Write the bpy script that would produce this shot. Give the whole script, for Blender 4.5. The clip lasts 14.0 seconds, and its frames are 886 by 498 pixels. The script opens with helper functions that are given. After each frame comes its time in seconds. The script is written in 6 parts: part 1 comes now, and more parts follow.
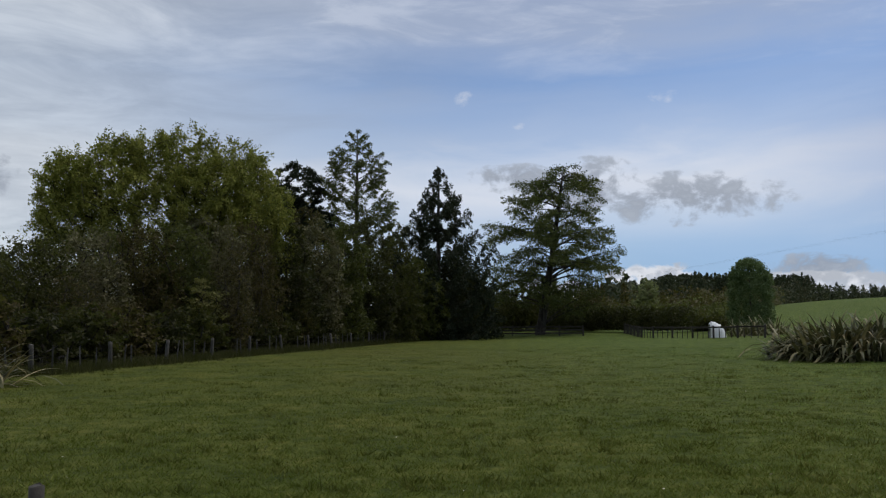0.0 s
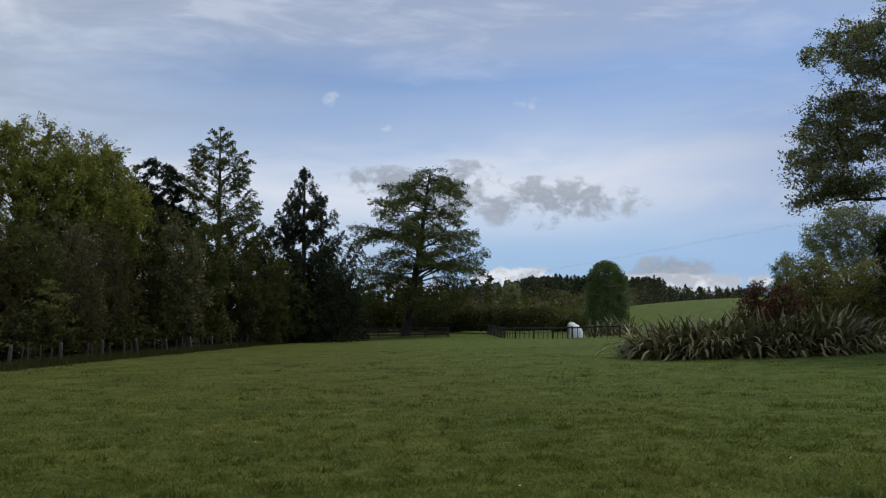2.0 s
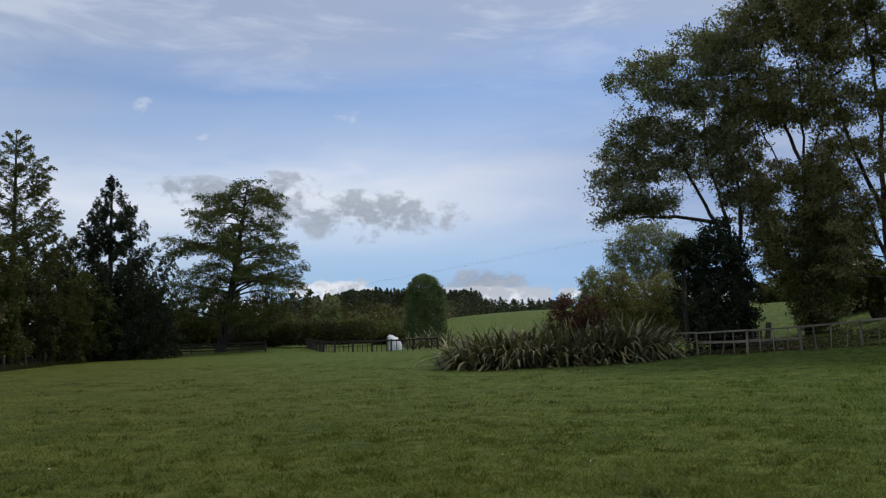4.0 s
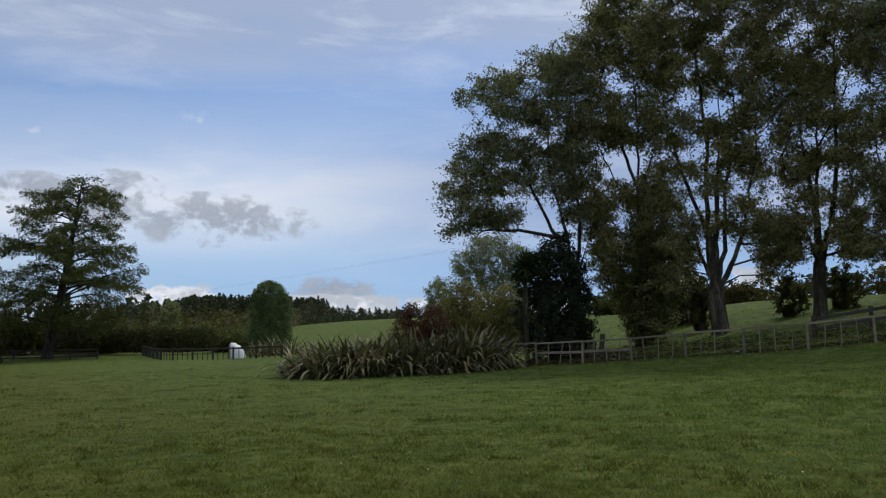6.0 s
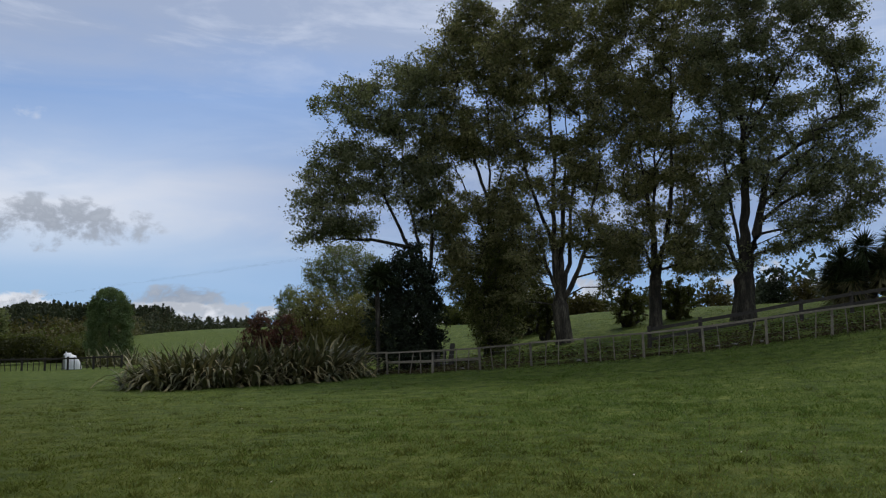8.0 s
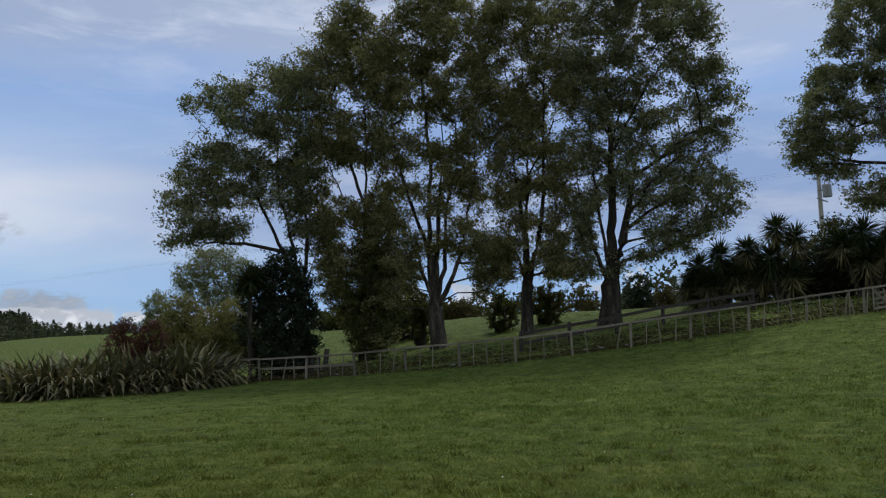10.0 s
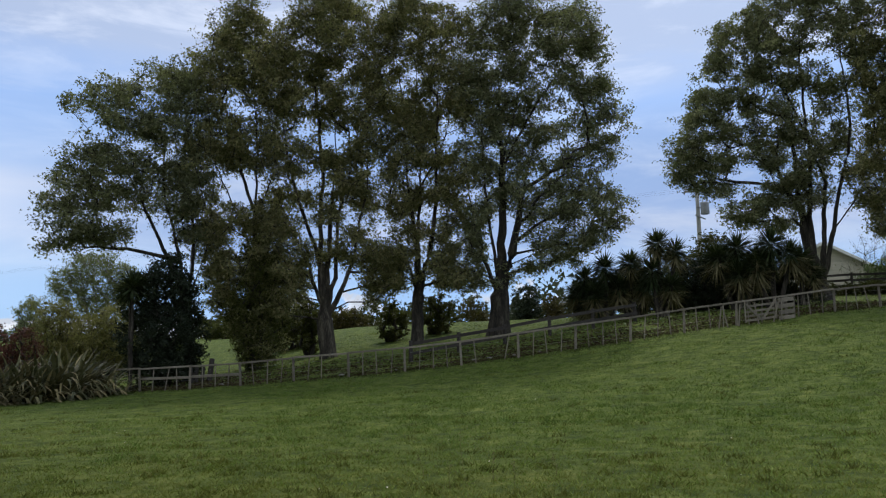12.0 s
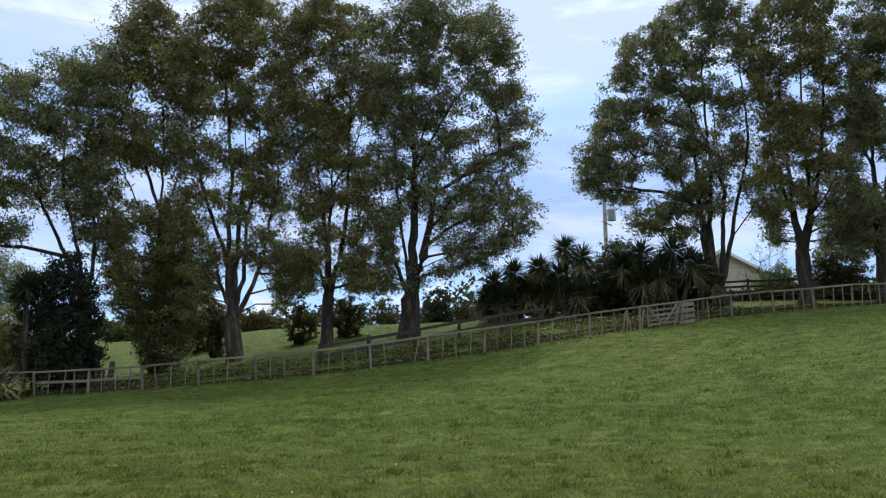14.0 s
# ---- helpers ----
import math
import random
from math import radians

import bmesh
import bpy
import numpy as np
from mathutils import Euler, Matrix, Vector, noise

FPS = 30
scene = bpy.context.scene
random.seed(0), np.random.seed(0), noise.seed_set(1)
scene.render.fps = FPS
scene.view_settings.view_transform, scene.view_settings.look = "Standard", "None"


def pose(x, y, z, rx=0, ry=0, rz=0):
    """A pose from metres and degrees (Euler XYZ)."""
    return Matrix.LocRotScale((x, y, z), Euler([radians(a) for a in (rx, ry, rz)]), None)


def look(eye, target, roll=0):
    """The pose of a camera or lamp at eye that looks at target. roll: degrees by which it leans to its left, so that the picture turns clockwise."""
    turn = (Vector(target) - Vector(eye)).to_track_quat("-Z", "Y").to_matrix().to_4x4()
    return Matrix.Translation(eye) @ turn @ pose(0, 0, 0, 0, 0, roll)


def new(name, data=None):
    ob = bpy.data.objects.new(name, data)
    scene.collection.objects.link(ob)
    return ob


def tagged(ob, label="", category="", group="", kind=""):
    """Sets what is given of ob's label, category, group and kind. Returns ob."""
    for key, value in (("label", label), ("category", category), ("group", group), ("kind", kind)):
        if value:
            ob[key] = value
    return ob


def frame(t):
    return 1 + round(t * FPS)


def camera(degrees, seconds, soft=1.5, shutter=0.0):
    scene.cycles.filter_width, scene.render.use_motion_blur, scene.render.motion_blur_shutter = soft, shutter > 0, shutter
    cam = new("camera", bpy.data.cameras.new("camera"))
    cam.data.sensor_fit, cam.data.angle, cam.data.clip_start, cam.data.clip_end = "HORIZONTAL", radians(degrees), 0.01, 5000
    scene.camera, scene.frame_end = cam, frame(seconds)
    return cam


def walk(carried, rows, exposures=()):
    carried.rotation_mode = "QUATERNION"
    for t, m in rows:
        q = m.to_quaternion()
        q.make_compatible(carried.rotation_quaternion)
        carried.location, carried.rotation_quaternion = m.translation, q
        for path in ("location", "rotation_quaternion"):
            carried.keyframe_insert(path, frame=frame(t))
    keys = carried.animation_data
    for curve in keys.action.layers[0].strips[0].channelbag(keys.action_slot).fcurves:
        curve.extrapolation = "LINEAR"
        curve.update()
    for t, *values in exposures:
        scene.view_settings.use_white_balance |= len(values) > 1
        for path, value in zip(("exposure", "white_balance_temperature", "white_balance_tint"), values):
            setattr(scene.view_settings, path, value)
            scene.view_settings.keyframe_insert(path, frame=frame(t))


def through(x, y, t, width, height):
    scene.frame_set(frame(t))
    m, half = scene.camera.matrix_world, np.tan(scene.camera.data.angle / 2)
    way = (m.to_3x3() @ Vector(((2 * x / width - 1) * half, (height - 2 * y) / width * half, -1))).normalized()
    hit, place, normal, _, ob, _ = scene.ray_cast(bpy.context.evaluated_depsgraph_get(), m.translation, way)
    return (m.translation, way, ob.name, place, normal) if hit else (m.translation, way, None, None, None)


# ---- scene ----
# ---- camera ----
cam = camera(54.07, 14.0, soft=1.2)
EYE, REACH = 1.65, 0.35      # eye height; distance of the lens from the axis that it turns about
ROWS = [  # seconds, yaw, pitch, roll
    (0.0, 0.0, 5.0, 0.0), (0.5, -1.87, 4.87, -0.01), (1.0, -4.76, 4.89, 0.07), (1.5, -6.77, 4.96, 0.16),
    (2.0, -8.77, 5.08, 0.36), (2.5, -11.15, 5.25, 0.62), (3.0, -14.67, 5.47, 0.92), (3.5, -17.77, 5.65, 1.13),
    (6.0, -30.6, 6.2, 0.71), (6.5, -32.99, 6.3, 0.48), (7.0, -35.39, 6.43, 0.56), (7.5, -38.18, 6.58, 0.79),
    (8.0, -40.27, 6.69, 0.79), (8.5, -42.8, 6.76, 0.93), (9.0, -45.01, 6.69, 1.11), (11.5, -53.48, 7.4, 1.19),
    (12.0, -55.56, 7.38, 1.14), (12.5, -57.09, 7.38, 1.04), (13.0, -58.63, 7.36, 1.08), (13.5, -59.98, 7.42, 1.17),
    (14.0, -61.42, 7.46, 1.13)]
EXPOSURES = [(0.0, 0.29), (3.0, 0.38), (6.0, 0.4), (7.0, 0.37), (7.5, 0.53), (8.0, 0.35), (9.0, 0.34), (11.5, 0.62), (12.5, 0.85), (13.5, 0.92), (14.0, 1.16)]
walk(cam, [(t, pose(-REACH * math.sin(radians(yaw)), REACH * math.cos(radians(yaw)), EYE, 90 + pitch, roll, yaw))
           for t, yaw, pitch, roll in ROWS], EXPOSURES)

# ---- sky and sun ----
SUN_AZ, SUN_EL = 68.0, 55.0          # compass degrees from straight ahead, clockwise; height


class Nodes:
    """Short hand for a node tree."""

    def __init__(self, tree):
        self.tree = tree
        tree.nodes.clear()

    def add(self, kind, ins=()):
        n = self.tree.nodes.new(kind)
        for k, v in dict(ins).items():
            self.put(n.inputs[k], v)
        return n

    def put(self, socket, v):
        if isinstance(v, bpy.types.NodeSocket):
            self.tree.links.new(v, socket)
        else:
            socket.default_value = v

    def m(self, op, a, b=0.0, c=0.0, clamp=False):
        n = self.add("ShaderNodeMath", {0: a, 1: b, 2: c})
        n.operation, n.use_clamp = op, clamp
        return n.outputs[0]

    def mix(self, f, a, b, mode="MIX"):
        n = self.add("ShaderNodeMix")
        n.data_type, n.blend_type = "RGBA", mode
        self.put(n.inputs[0], f), self.put(n.inputs[6], a), self.put(n.inputs[7], b)
        return n.outputs[2]

    def noise(self, vec, scale, detail=4.0, rough=0.55, dist=0.0):
        n = self.add("ShaderNodeTexNoise", {"Scale": scale, "Detail": detail, "Roughness": rough, "Distortion": dist})
        if vec is not None:
            self.put(n.inputs["Vector"], vec)
        return n.outputs["Fac"]

    def ramp(self, f, stops):
        n = self.add("ShaderNodeValToRGB", {"Fac": f})
        e = n.color_ramp.elements
        while len(e) < len(stops):
            e.new(0.5)
        for el, (p, c) in zip(e, stops):
            el.position, el.color = p, (*c, 1) if len(c) == 3 else c
        return n.outputs[0]

    def step(self, x, lo, hi):
        n = self.add("ShaderNodeMapRange", {"Value": x, "From Min": lo, "From Max": hi})
        n.interpolation_type = "SMOOTHSTEP"
        return n.outputs["Result"]

    def scaled(self, vec, s):
        return self.add("ShaderNodeMapping", {"Vector": vec, "Scale": s}).outputs[0]


def make_sky():
    w = bpy.data.worlds.new("sky")
    scene.world = w
    w.use_nodes = True
    k = Nodes(w.node_tree)
    way = k.add("ShaderNodeTexCoord").outputs["Generated"]
    xyz = k.add("ShaderNodeSeparateXYZ", {0: way})
    X, Y, Z = xyz.outputs
    clear = k.add("ShaderNodeTexSky")
    clear.sky_type, clear.sun_disc, clear.dust_density = "NISHITA", False, 1.2
    clear.sun_elevation, clear.sun_rotation = radians(SUN_EL), radians(SUN_AZ)
    blue = clear.outputs[0]
    blue = k.mix(1.0, blue, (0.73, 0.87, 1.08, 1), "MULTIPLY")
    az = k.m("ARCTAN2", X, Y)
    flat = k.add("ShaderNodeCombineXYZ", {0: az, 1: k.m("MULTIPLY", Z, 1.0), 2: 0.0}).outputs[0]
    # high layers, drawn out along the horizon
    wide = k.noise(k.scaled(flat, (1.6, 9.0, 1.0)), 1.0, 5.0, 0.5, 0.3)
    fine = k.noise(k.scaled(flat, (5.0, 20.0, 1.0)), 1.0, 7.0, 0.6, 0.5)
    lift = k.m("ADD", Z, k.m("MULTIPLY", k.m("SUBTRACT", wide, 0.5), 0.16))
    lift = k.m("ADD", lift, k.m("MULTIPLY", k.m("SUBTRACT", fine, 0.5), 0.07))
    veil = k.ramp(lift, [(0.0, (0.55,) * 3), (0.05, (0.12,) * 3), (0.105, (0.55,) * 3), (0.165, (0.95,) * 3), (0.205, (0.4,) * 3),
                         (0.27, (0.12,) * 3), (0.34, (0.68,) * 3), (0.5, (0.9,) * 3)])
    tone = k.mix(k.step(Z, 0.16, 0.36), (6.5, 6.95, 7.9, 1), (3.7, 4.2, 5.3, 1))
    tone = k.mix(k.m("MULTIPLY", k.step(fine, 0.47, 0.66), 0.6), tone, (6.6, 6.95, 7.7, 1))
    sky = k.mix(veil, blue, tone)
    # a bank of cloud towards the left hand
    left = k.m("MULTIPLY", k.step(k.m("SUBTRACT", k.m("MULTIPLY", az, -1.0), k.m("MULTIPLY", fine, 0.3)), -0.25, 0.45), 0.8)
    sky = k.mix(left, sky, k.mix(k.step(fine, 0.3, 0.7), (3.8, 4.25, 4.9, 1), (6.6, 7.1, 7.6, 1)))
    # clearer and bluer low down towards the right hand
    clearing = k.m("MULTIPLY", k.m("MULTIPLY", k.step(az, 0.25, 0.75), k.step(Z, 0.36, 0.2)), 0.82)
    sky = k.mix(clearing, sky, k.mix(k.step(fine, 0.4, 0.7), (1.75, 2.75, 5.0, 1), (3.3, 4.0, 5.6, 1)))
    low_blue = k.m("MULTIPLY", k.m("MULTIPLY", k.step(az, -0.1, 0.3), k.step(Z, 0.15, 0.07)), 0.75)
    sky = k.mix(low_blue, sky, (2.8, 4.5, 7.1, 1))
    # cumulus: grey shreds over the trees, white heaps low down
    puff = k.m("ADD", 0.5, k.m("MULTIPLY", 1.7, k.m("SUBTRACT", k.noise(k.scaled(flat, (22.0, 30.0, 1.0)), 1.0, 9.0, 0.62, 0.25), 0.5)))
    big = k.noise(k.scaled(flat, (6.0, 14.0, 1.0)), 1.3, 3.0, 0.5)

    def patch(a0, e0, ra, re):
        da = k.m("DIVIDE", k.m("SUBTRACT", az, radians(a0)), radians(ra))
        de = k.m("DIVIDE", k.m("SUBTRACT", Z, math.sin(radians(e0))), radians(re))
        return k.m("SUBTRACT", 1.0, k.m("ADD", k.m("MULTIPLY", da, da), k.m("MULTIPLY", de, de)), clamp=True)

    def shred(mask, thr, soft=0.1):
        return k.m("MULTIPLY", k.step(mask, 0.0, 0.2), k.step(k.m("ADD", k.m("MULTIPLY", k.m("SQRT", mask), 0.4), puff), thr, thr + soft))

    grey = k.m("MAXIMUM", patch(15.5, 8.0, 7.5, 1.9), k.m("MAXIMUM", patch(9.8, 9.0, 3.6, 2.2), patch(4.8, 9.6, 4.0, 1.1)))
    grey = k.m("MAXIMUM", grey, k.m("MAXIMUM", patch(-29.0, 8.8, 3.5, 1.6), patch(23.5, 3.6, 3.2, 1.0)))
    edge = k.mix(k.step(puff, 0.36, 0.74), (2.5, 2.8, 3.4, 1), (3.6, 4.0, 4.7, 1))
    sky = k.mix(k.m("MULTIPLY", shred(grey, 0.67, 0.28), 0.9), sky, edge)
    white = k.m("MAXIMUM", patch(14.6, 14.6, 1.6, 0.55), k.m("MAXIMUM", patch(1.8, 14.7, 1.2, 0.7), patch(5.0, 13.0, 0.7, 0.3)))
    low = k.m("MULTIPLY", k.step(Z, 0.062, 0.045), k.step(big, 0.40, 0.62))
    sky = k.mix(k.m("MULTIPLY", shred(white, 0.78, 0.4), 0.6), sky, (6.6, 6.9, 7.6, 1))
    heaps = k.m("MAXIMUM", patch(13.4, 2.9, 4.0, 1.3), k.m("MAXIMUM", patch(22.5, 2.6, 6.0, 0.8), k.m("MULTIPLY", 0.55, k.m("MAXIMUM", patch(47.0, 3.6, 9.0, 1.4), patch(61.5, 4.2, 5.0, 1.4)))))
    low = k.m("MAXIMUM", low, k.m("MULTIPLY", heaps, 1.3))
    heap = k.m("MULTIPLY", k.step(low, 0.0, 0.15), k.step(k.m("ADD", k.m("MULTIPLY", low, 0.4), puff), 0.68, 0.86))
    sky = k.mix(k.m("MULTIPLY", heap, 0.9), sky, k.mix(k.step(puff, 0.46, 0.66), (7.2, 7.3, 7.7, 1), (4.4, 4.7, 5.3, 1)))
    back = k.add("ShaderNodeBackground", {"Color": sky, "Strength": 0.085})
    k.put(k.add("ShaderNodeOutputWorld").inputs[0], back.outputs[0])


make_sky()
sun_data = bpy.data.lights.new("sun", "SUN")
sun_data.energy, sun_data.angle, sun_data.color = 1.35, radians(11), (1.0, 0.95, 0.86)
sun = new("sun", sun_data)
sun.matrix_world = look((0, 0, 0), (-math.sin(radians(SUN_AZ)) * math.cos(radians(SUN_EL)),
                                   -math.cos(radians(SUN_AZ)) * math.cos(radians(SUN_EL)), -math.sin(radians(SUN_EL))))


# ---- materials ----
def surface(name, colours, scale=4.0, rough=0.8, bump=0.3, fine=30.0, space="Object", spread=0.12, bump_far=0.02, stretch=(1, 1, 1), metal=0.0, lo=0.3, hi=0.7):
    """Two scales of colour noise, per-piece brightness and fine relief."""
    mat = bpy.data.materials.new(name)
    mat.use_nodes = True
    k = Nodes(mat.node_tree)
    co = k.scaled(k.add("ShaderNodeTexCoord").outputs[space], stretch)
    a = k.noise(co, scale, 4.0, 0.6)
    b = k.noise(co, fine, 5.0, 0.65)
    f = k.m("ADD", k.m("MULTIPLY", a, 0.6), k.m("MULTIPLY", b, 0.4))
    n = len(colours)
    col = k.ramp(f, [(lo + (hi - lo) * i / max(1, n - 1), c) for i, c in enumerate(colours)])
    rnd = k.add("ShaderNodeObjectInfo").outputs["Random"]
    hsv = k.add("ShaderNodeHueSaturation", {"Color": col, "Value": k.m("ADD", 1.0 - spread, k.m("MULTIPLY", rnd, 2 * spread))})
    bmp = k.add("ShaderNodeBump", {"Height": k.m("ADD", a, b), "Strength": bump, "Distance": bump_far})
    p = k.add("ShaderNodeBsdfPrincipled", {"Base Color": hsv.outputs[0], "Normal": bmp.outputs[0], "Metallic": metal,
                                           "Roughness": k.m("ADD", rough - 0.08, k.m("MULTIPLY", b, 0.16))})
    k.put(k.add("ShaderNodeOutputMaterial").inputs[0], p.outputs[0])
    return mat


def leafy(name, dark, mid, light, through=0.3, rough=0.55, patch=0.75):
    """Leaves: every leaf its own tint, with patches of colour through the crown, and some light let through."""
    mat = bpy.data.materials.new(name)
    mat.use_nodes = True
    k = Nodes(mat.node_tree)
    rnd = k.add("ShaderNodeNewGeometry").outputs["Random Per Island"]
    co = k.add("ShaderNodeTexCoord").outputs["Object"]
    f = k.m("ADD", k.m("MULTIPLY", rnd, 0.32), k.m("MULTIPLY", k.noise(co, patch, 3.0, 0.6), 0.68))
    col = k.ramp(f, [(0.3, dark), (0.5, mid), (0.72, light)])
    p = k.add("ShaderNodeBsdfPrincipled", {"Base Color": col, "Roughness": rough, "Specular IOR Level": 0.1})
    tr = k.add("ShaderNodeBsdfTranslucent", {"Color": k.mix(0.5, col, (0.16, 0.2, 0.03, 1))})
    mx = k.add("ShaderNodeMixShader", {0: through, 1: p.outputs[0], 2: tr.outputs[0]})
    k.put(k.add("ShaderNodeOutputMaterial").inputs[0], mx.outputs[0])
    return mat


def pasture():
    mat = bpy.data.materials.new("pasture")
    mat.use_nodes = True
    k = Nodes(mat.node_tree)
    co = k.add("ShaderNodeTexCoord").outputs["Object"]
    big = k.noise(co, 0.035, 4.0, 0.55)
    mid = k.noise(co, 0.45, 5.0, 0.6)
    tuft = k.noise(co, 3.2, 5.0, 0.65)
    fine = k.noise(co, 26.0, 3.0, 0.6)
    col = k.ramp(k.m("ADD", k.m("MULTIPLY", mid, 0.5), k.m("MULTIPLY", tuft, 0.5)),
                 [(0.36, (0.032, 0.048, 0.0075)), (0.5, (0.079, 0.096, 0.0148)), (0.64, (0.141, 0.136, 0.028))])
    col = k.mix(k.m("MULTIPLY", k.step(big, 0.42, 0.62), 0.5), col, (0.1092, 0.1014, 0.025, 1))
    east = k.step(k.m("ADD", k.add("ShaderNodeSeparateXYZ", {0: co}).outputs[0], k.m("MULTIPLY", big, 16.0)), 2.0, 26.0)
    col = k.mix(k.m("MULTIPLY", east, 0.85), col, k.ramp(k.m("ADD", k.m("MULTIPLY", tuft, 0.6), k.m("MULTIPLY", k.noise(co, 1.3, 3.0, 0.6), 0.4)), [(0.4, (0.038, 0.064, 0.012)), (0.52, (0.092, 0.132, 0.026)), (0.64, (0.17, 0.2, 0.05))]))
    col = k.mix(k.m("MULTIPLY", k.step(fine, 0.55, 0.8), 0.4), col, (0.1404, 0.1404, 0.0429, 1))
    bmp = k.add("ShaderNodeBump", {"Height": k.m("ADD", k.m("MULTIPLY", tuft, 1.0), k.m("MULTIPLY", fine, 0.3)), "Strength": 1.0, "Distance": 0.2})
    p = k.add("ShaderNodeBsdfPrincipled", {"Base Color": col, "Roughness": 0.85, "Normal": bmp.outputs[0], "Specular IOR Level": 0.08})
    k.put(k.add("ShaderNodeOutputMaterial").inputs[0], p.outputs[0])
    return mat


PASTURE = pasture()
BLADES_LUSH = leafy("lush_blades", (0.0769, 0.132, 0.0238), (0.146, 0.217, 0.0421), (0.292, 0.329, 0.1), 0.3, 0.8, 0.12)
BLADES = leafy("grass_blades", (0.052, 0.0749, 0.0113), (0.0957, 0.12, 0.0197), (0.192, 0.184, 0.053), 0.3, 0.8, 0.12)
# brown rank grass, darkened further: shade at the fence feet is in the colour
RANK_SHADED = leafy("rank_grass", (0.0146, 0.0169, 0.0056), (0.031, 0.031, 0.0112), (0.0731, 0.0647, 0.0281), 0.2, 0.85, 0.9)
TUFTS = leafy("dark_tufts", (0.0391, 0.0493, 0.0096), (0.068, 0.0799, 0.0152), (0.1275, 0.1275, 0.0288), 0.25, 0.8, 0.5)
LUSH_TUFTS = leafy("green_tussocks", (0.0458, 0.0869, 0.0152), (0.084, 0.142, 0.0274), (0.153, 0.205, 0.0534), 0.25, 0.8, 0.5)
BARK = surface("bark", [(0.014, 0.011, 0.008), (0.046, 0.039, 0.029), (0.12, 0.105, 0.08)], 3.5, 0.95, 1.0, 16.0, stretch=(1, 1, 0.22), bump_far=0.06, lo=0.42, hi=0.62)
BARK_DARK = surface("dark_bark", [(0.01, 0.008, 0.006), (0.03, 0.025, 0.018), (0.085, 0.074, 0.056)], 3.5, 0.95, 1.0, 16.0, stretch=(1, 1, 0.22), bump_far=0.06, lo=0.42, hi=0.62)
BARK_PALE = surface("pale_bark", [(0.09, 0.08, 0.065), (0.17, 0.155, 0.13), (0.25, 0.235, 0.2)], 1.5, 0.9, 0.7, 9.0, stretch=(1, 1, 0.25))
WOOD_GREY = surface("weathered_wood", [(0.08, 0.068, 0.052), (0.165, 0.145, 0.115), (0.29, 0.255, 0.208)], 3.0, 0.9, 0.5, 24.0, stretch=(1, 1, 0.4), spread=0.25)
WOOD_OLD = surface("old_split_wood", [(0.028, 0.025, 0.021), (0.06, 0.056, 0.048), (0.11, 0.104, 0.094)], 3.0, 0.9, 0.5, 24.0, stretch=(1, 1, 0.4), spread=0.3)
WOOD_DARK = surface("dark_stained_wood", [(0.014, 0.012, 0.01), (0.032, 0.027, 0.022), (0.06, 0.052, 0.044)], 3.0, 0.85, 0.5, 22.0, spread=0.2)
WIRE = surface("galvanised_wire", [(0.22, 0.22, 0.22), (0.34, 0.34, 0.35)], 5.0, 0.5, 0.1, 40.0, metal=0.7)
LEAF_ALDER = leafy("olive_leaves", (0.088, 0.09, 0.045), (0.195, 0.187, 0.088), (0.33, 0.3, 0.145), 0.45)
LEAF_ALDER_B = leafy("deep_green_leaves", (0.074, 0.082, 0.05), (0.158, 0.168, 0.098), (0.285, 0.28, 0.155), 0.45)
LEAF_WILLOW = leafy("yellow_green_leaves", (0.1, 0.115, 0.022), (0.2, 0.205, 0.042), (0.31, 0.305, 0.075), 0.42)
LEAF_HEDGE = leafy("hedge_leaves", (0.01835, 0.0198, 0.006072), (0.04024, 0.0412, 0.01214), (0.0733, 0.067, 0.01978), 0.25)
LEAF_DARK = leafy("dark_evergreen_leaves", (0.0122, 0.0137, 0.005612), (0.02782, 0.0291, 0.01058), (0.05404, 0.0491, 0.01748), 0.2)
LEAF_OLIVE = leafy("olive_willow_leaves", (0.1, 0.096, 0.034), (0.18, 0.168, 0.06), (0.28, 0.255, 0.1), 0.4)
LEAF_OLIVE_DARK = leafy("dull_olive_leaves", (0.0291, 0.0336, 0.009), (0.0616, 0.0694, 0.019), (0.1078, 0.1127, 0.0353), 0.3)
LEAF_BROWN = leafy("brown_budding_twigs", (0.02896, 0.0214, 0.009016), (0.06259, 0.047, 0.01794), (0.09781, 0.075, 0.02962), 0.25)
LEAF_GREYGREEN = leafy("grey_green_leaves", (0.0382, 0.0421, 0.0179), (0.0765, 0.079, 0.0331), (0.1116, 0.1116, 0.0465), 0.25)
LEAF_SPRUCE = leafy("spruce_needles", (0.01, 0.015, 0.01), (0.022, 0.03, 0.019), (0.042, 0.052, 0.033), 0.1)
LEAF_CYPRESS = leafy("cypress_needles", (0.0316, 0.0438, 0.017), (0.0668, 0.0852, 0.0291), (0.1459, 0.1483, 0.0486), 0.3)
LEAF_SCRUB = leafy("budding_scrub", (0.0678, 0.0614, 0.0306), (0.126, 0.1115, 0.0581), (0.1729, 0.153, 0.0864), 0.25)
LEAF_RED = leafy("purple_leaves", (0.04, 0.012, 0.014), (0.085, 0.024, 0.028), (0.13, 0.045, 0.042), 0.2)
LEAF_ROUND = leafy("dull_green_leaves", (0.0512, 0.08, 0.0352), (0.1056, 0.1568, 0.0672), (0.192, 0.256, 0.112), 0.28)
LEAF_PALE = leafy("pale_spring_leaves", (0.11, 0.1265, 0.055), (0.187, 0.209, 0.0935), (0.275, 0.297, 0.143), 0.35)
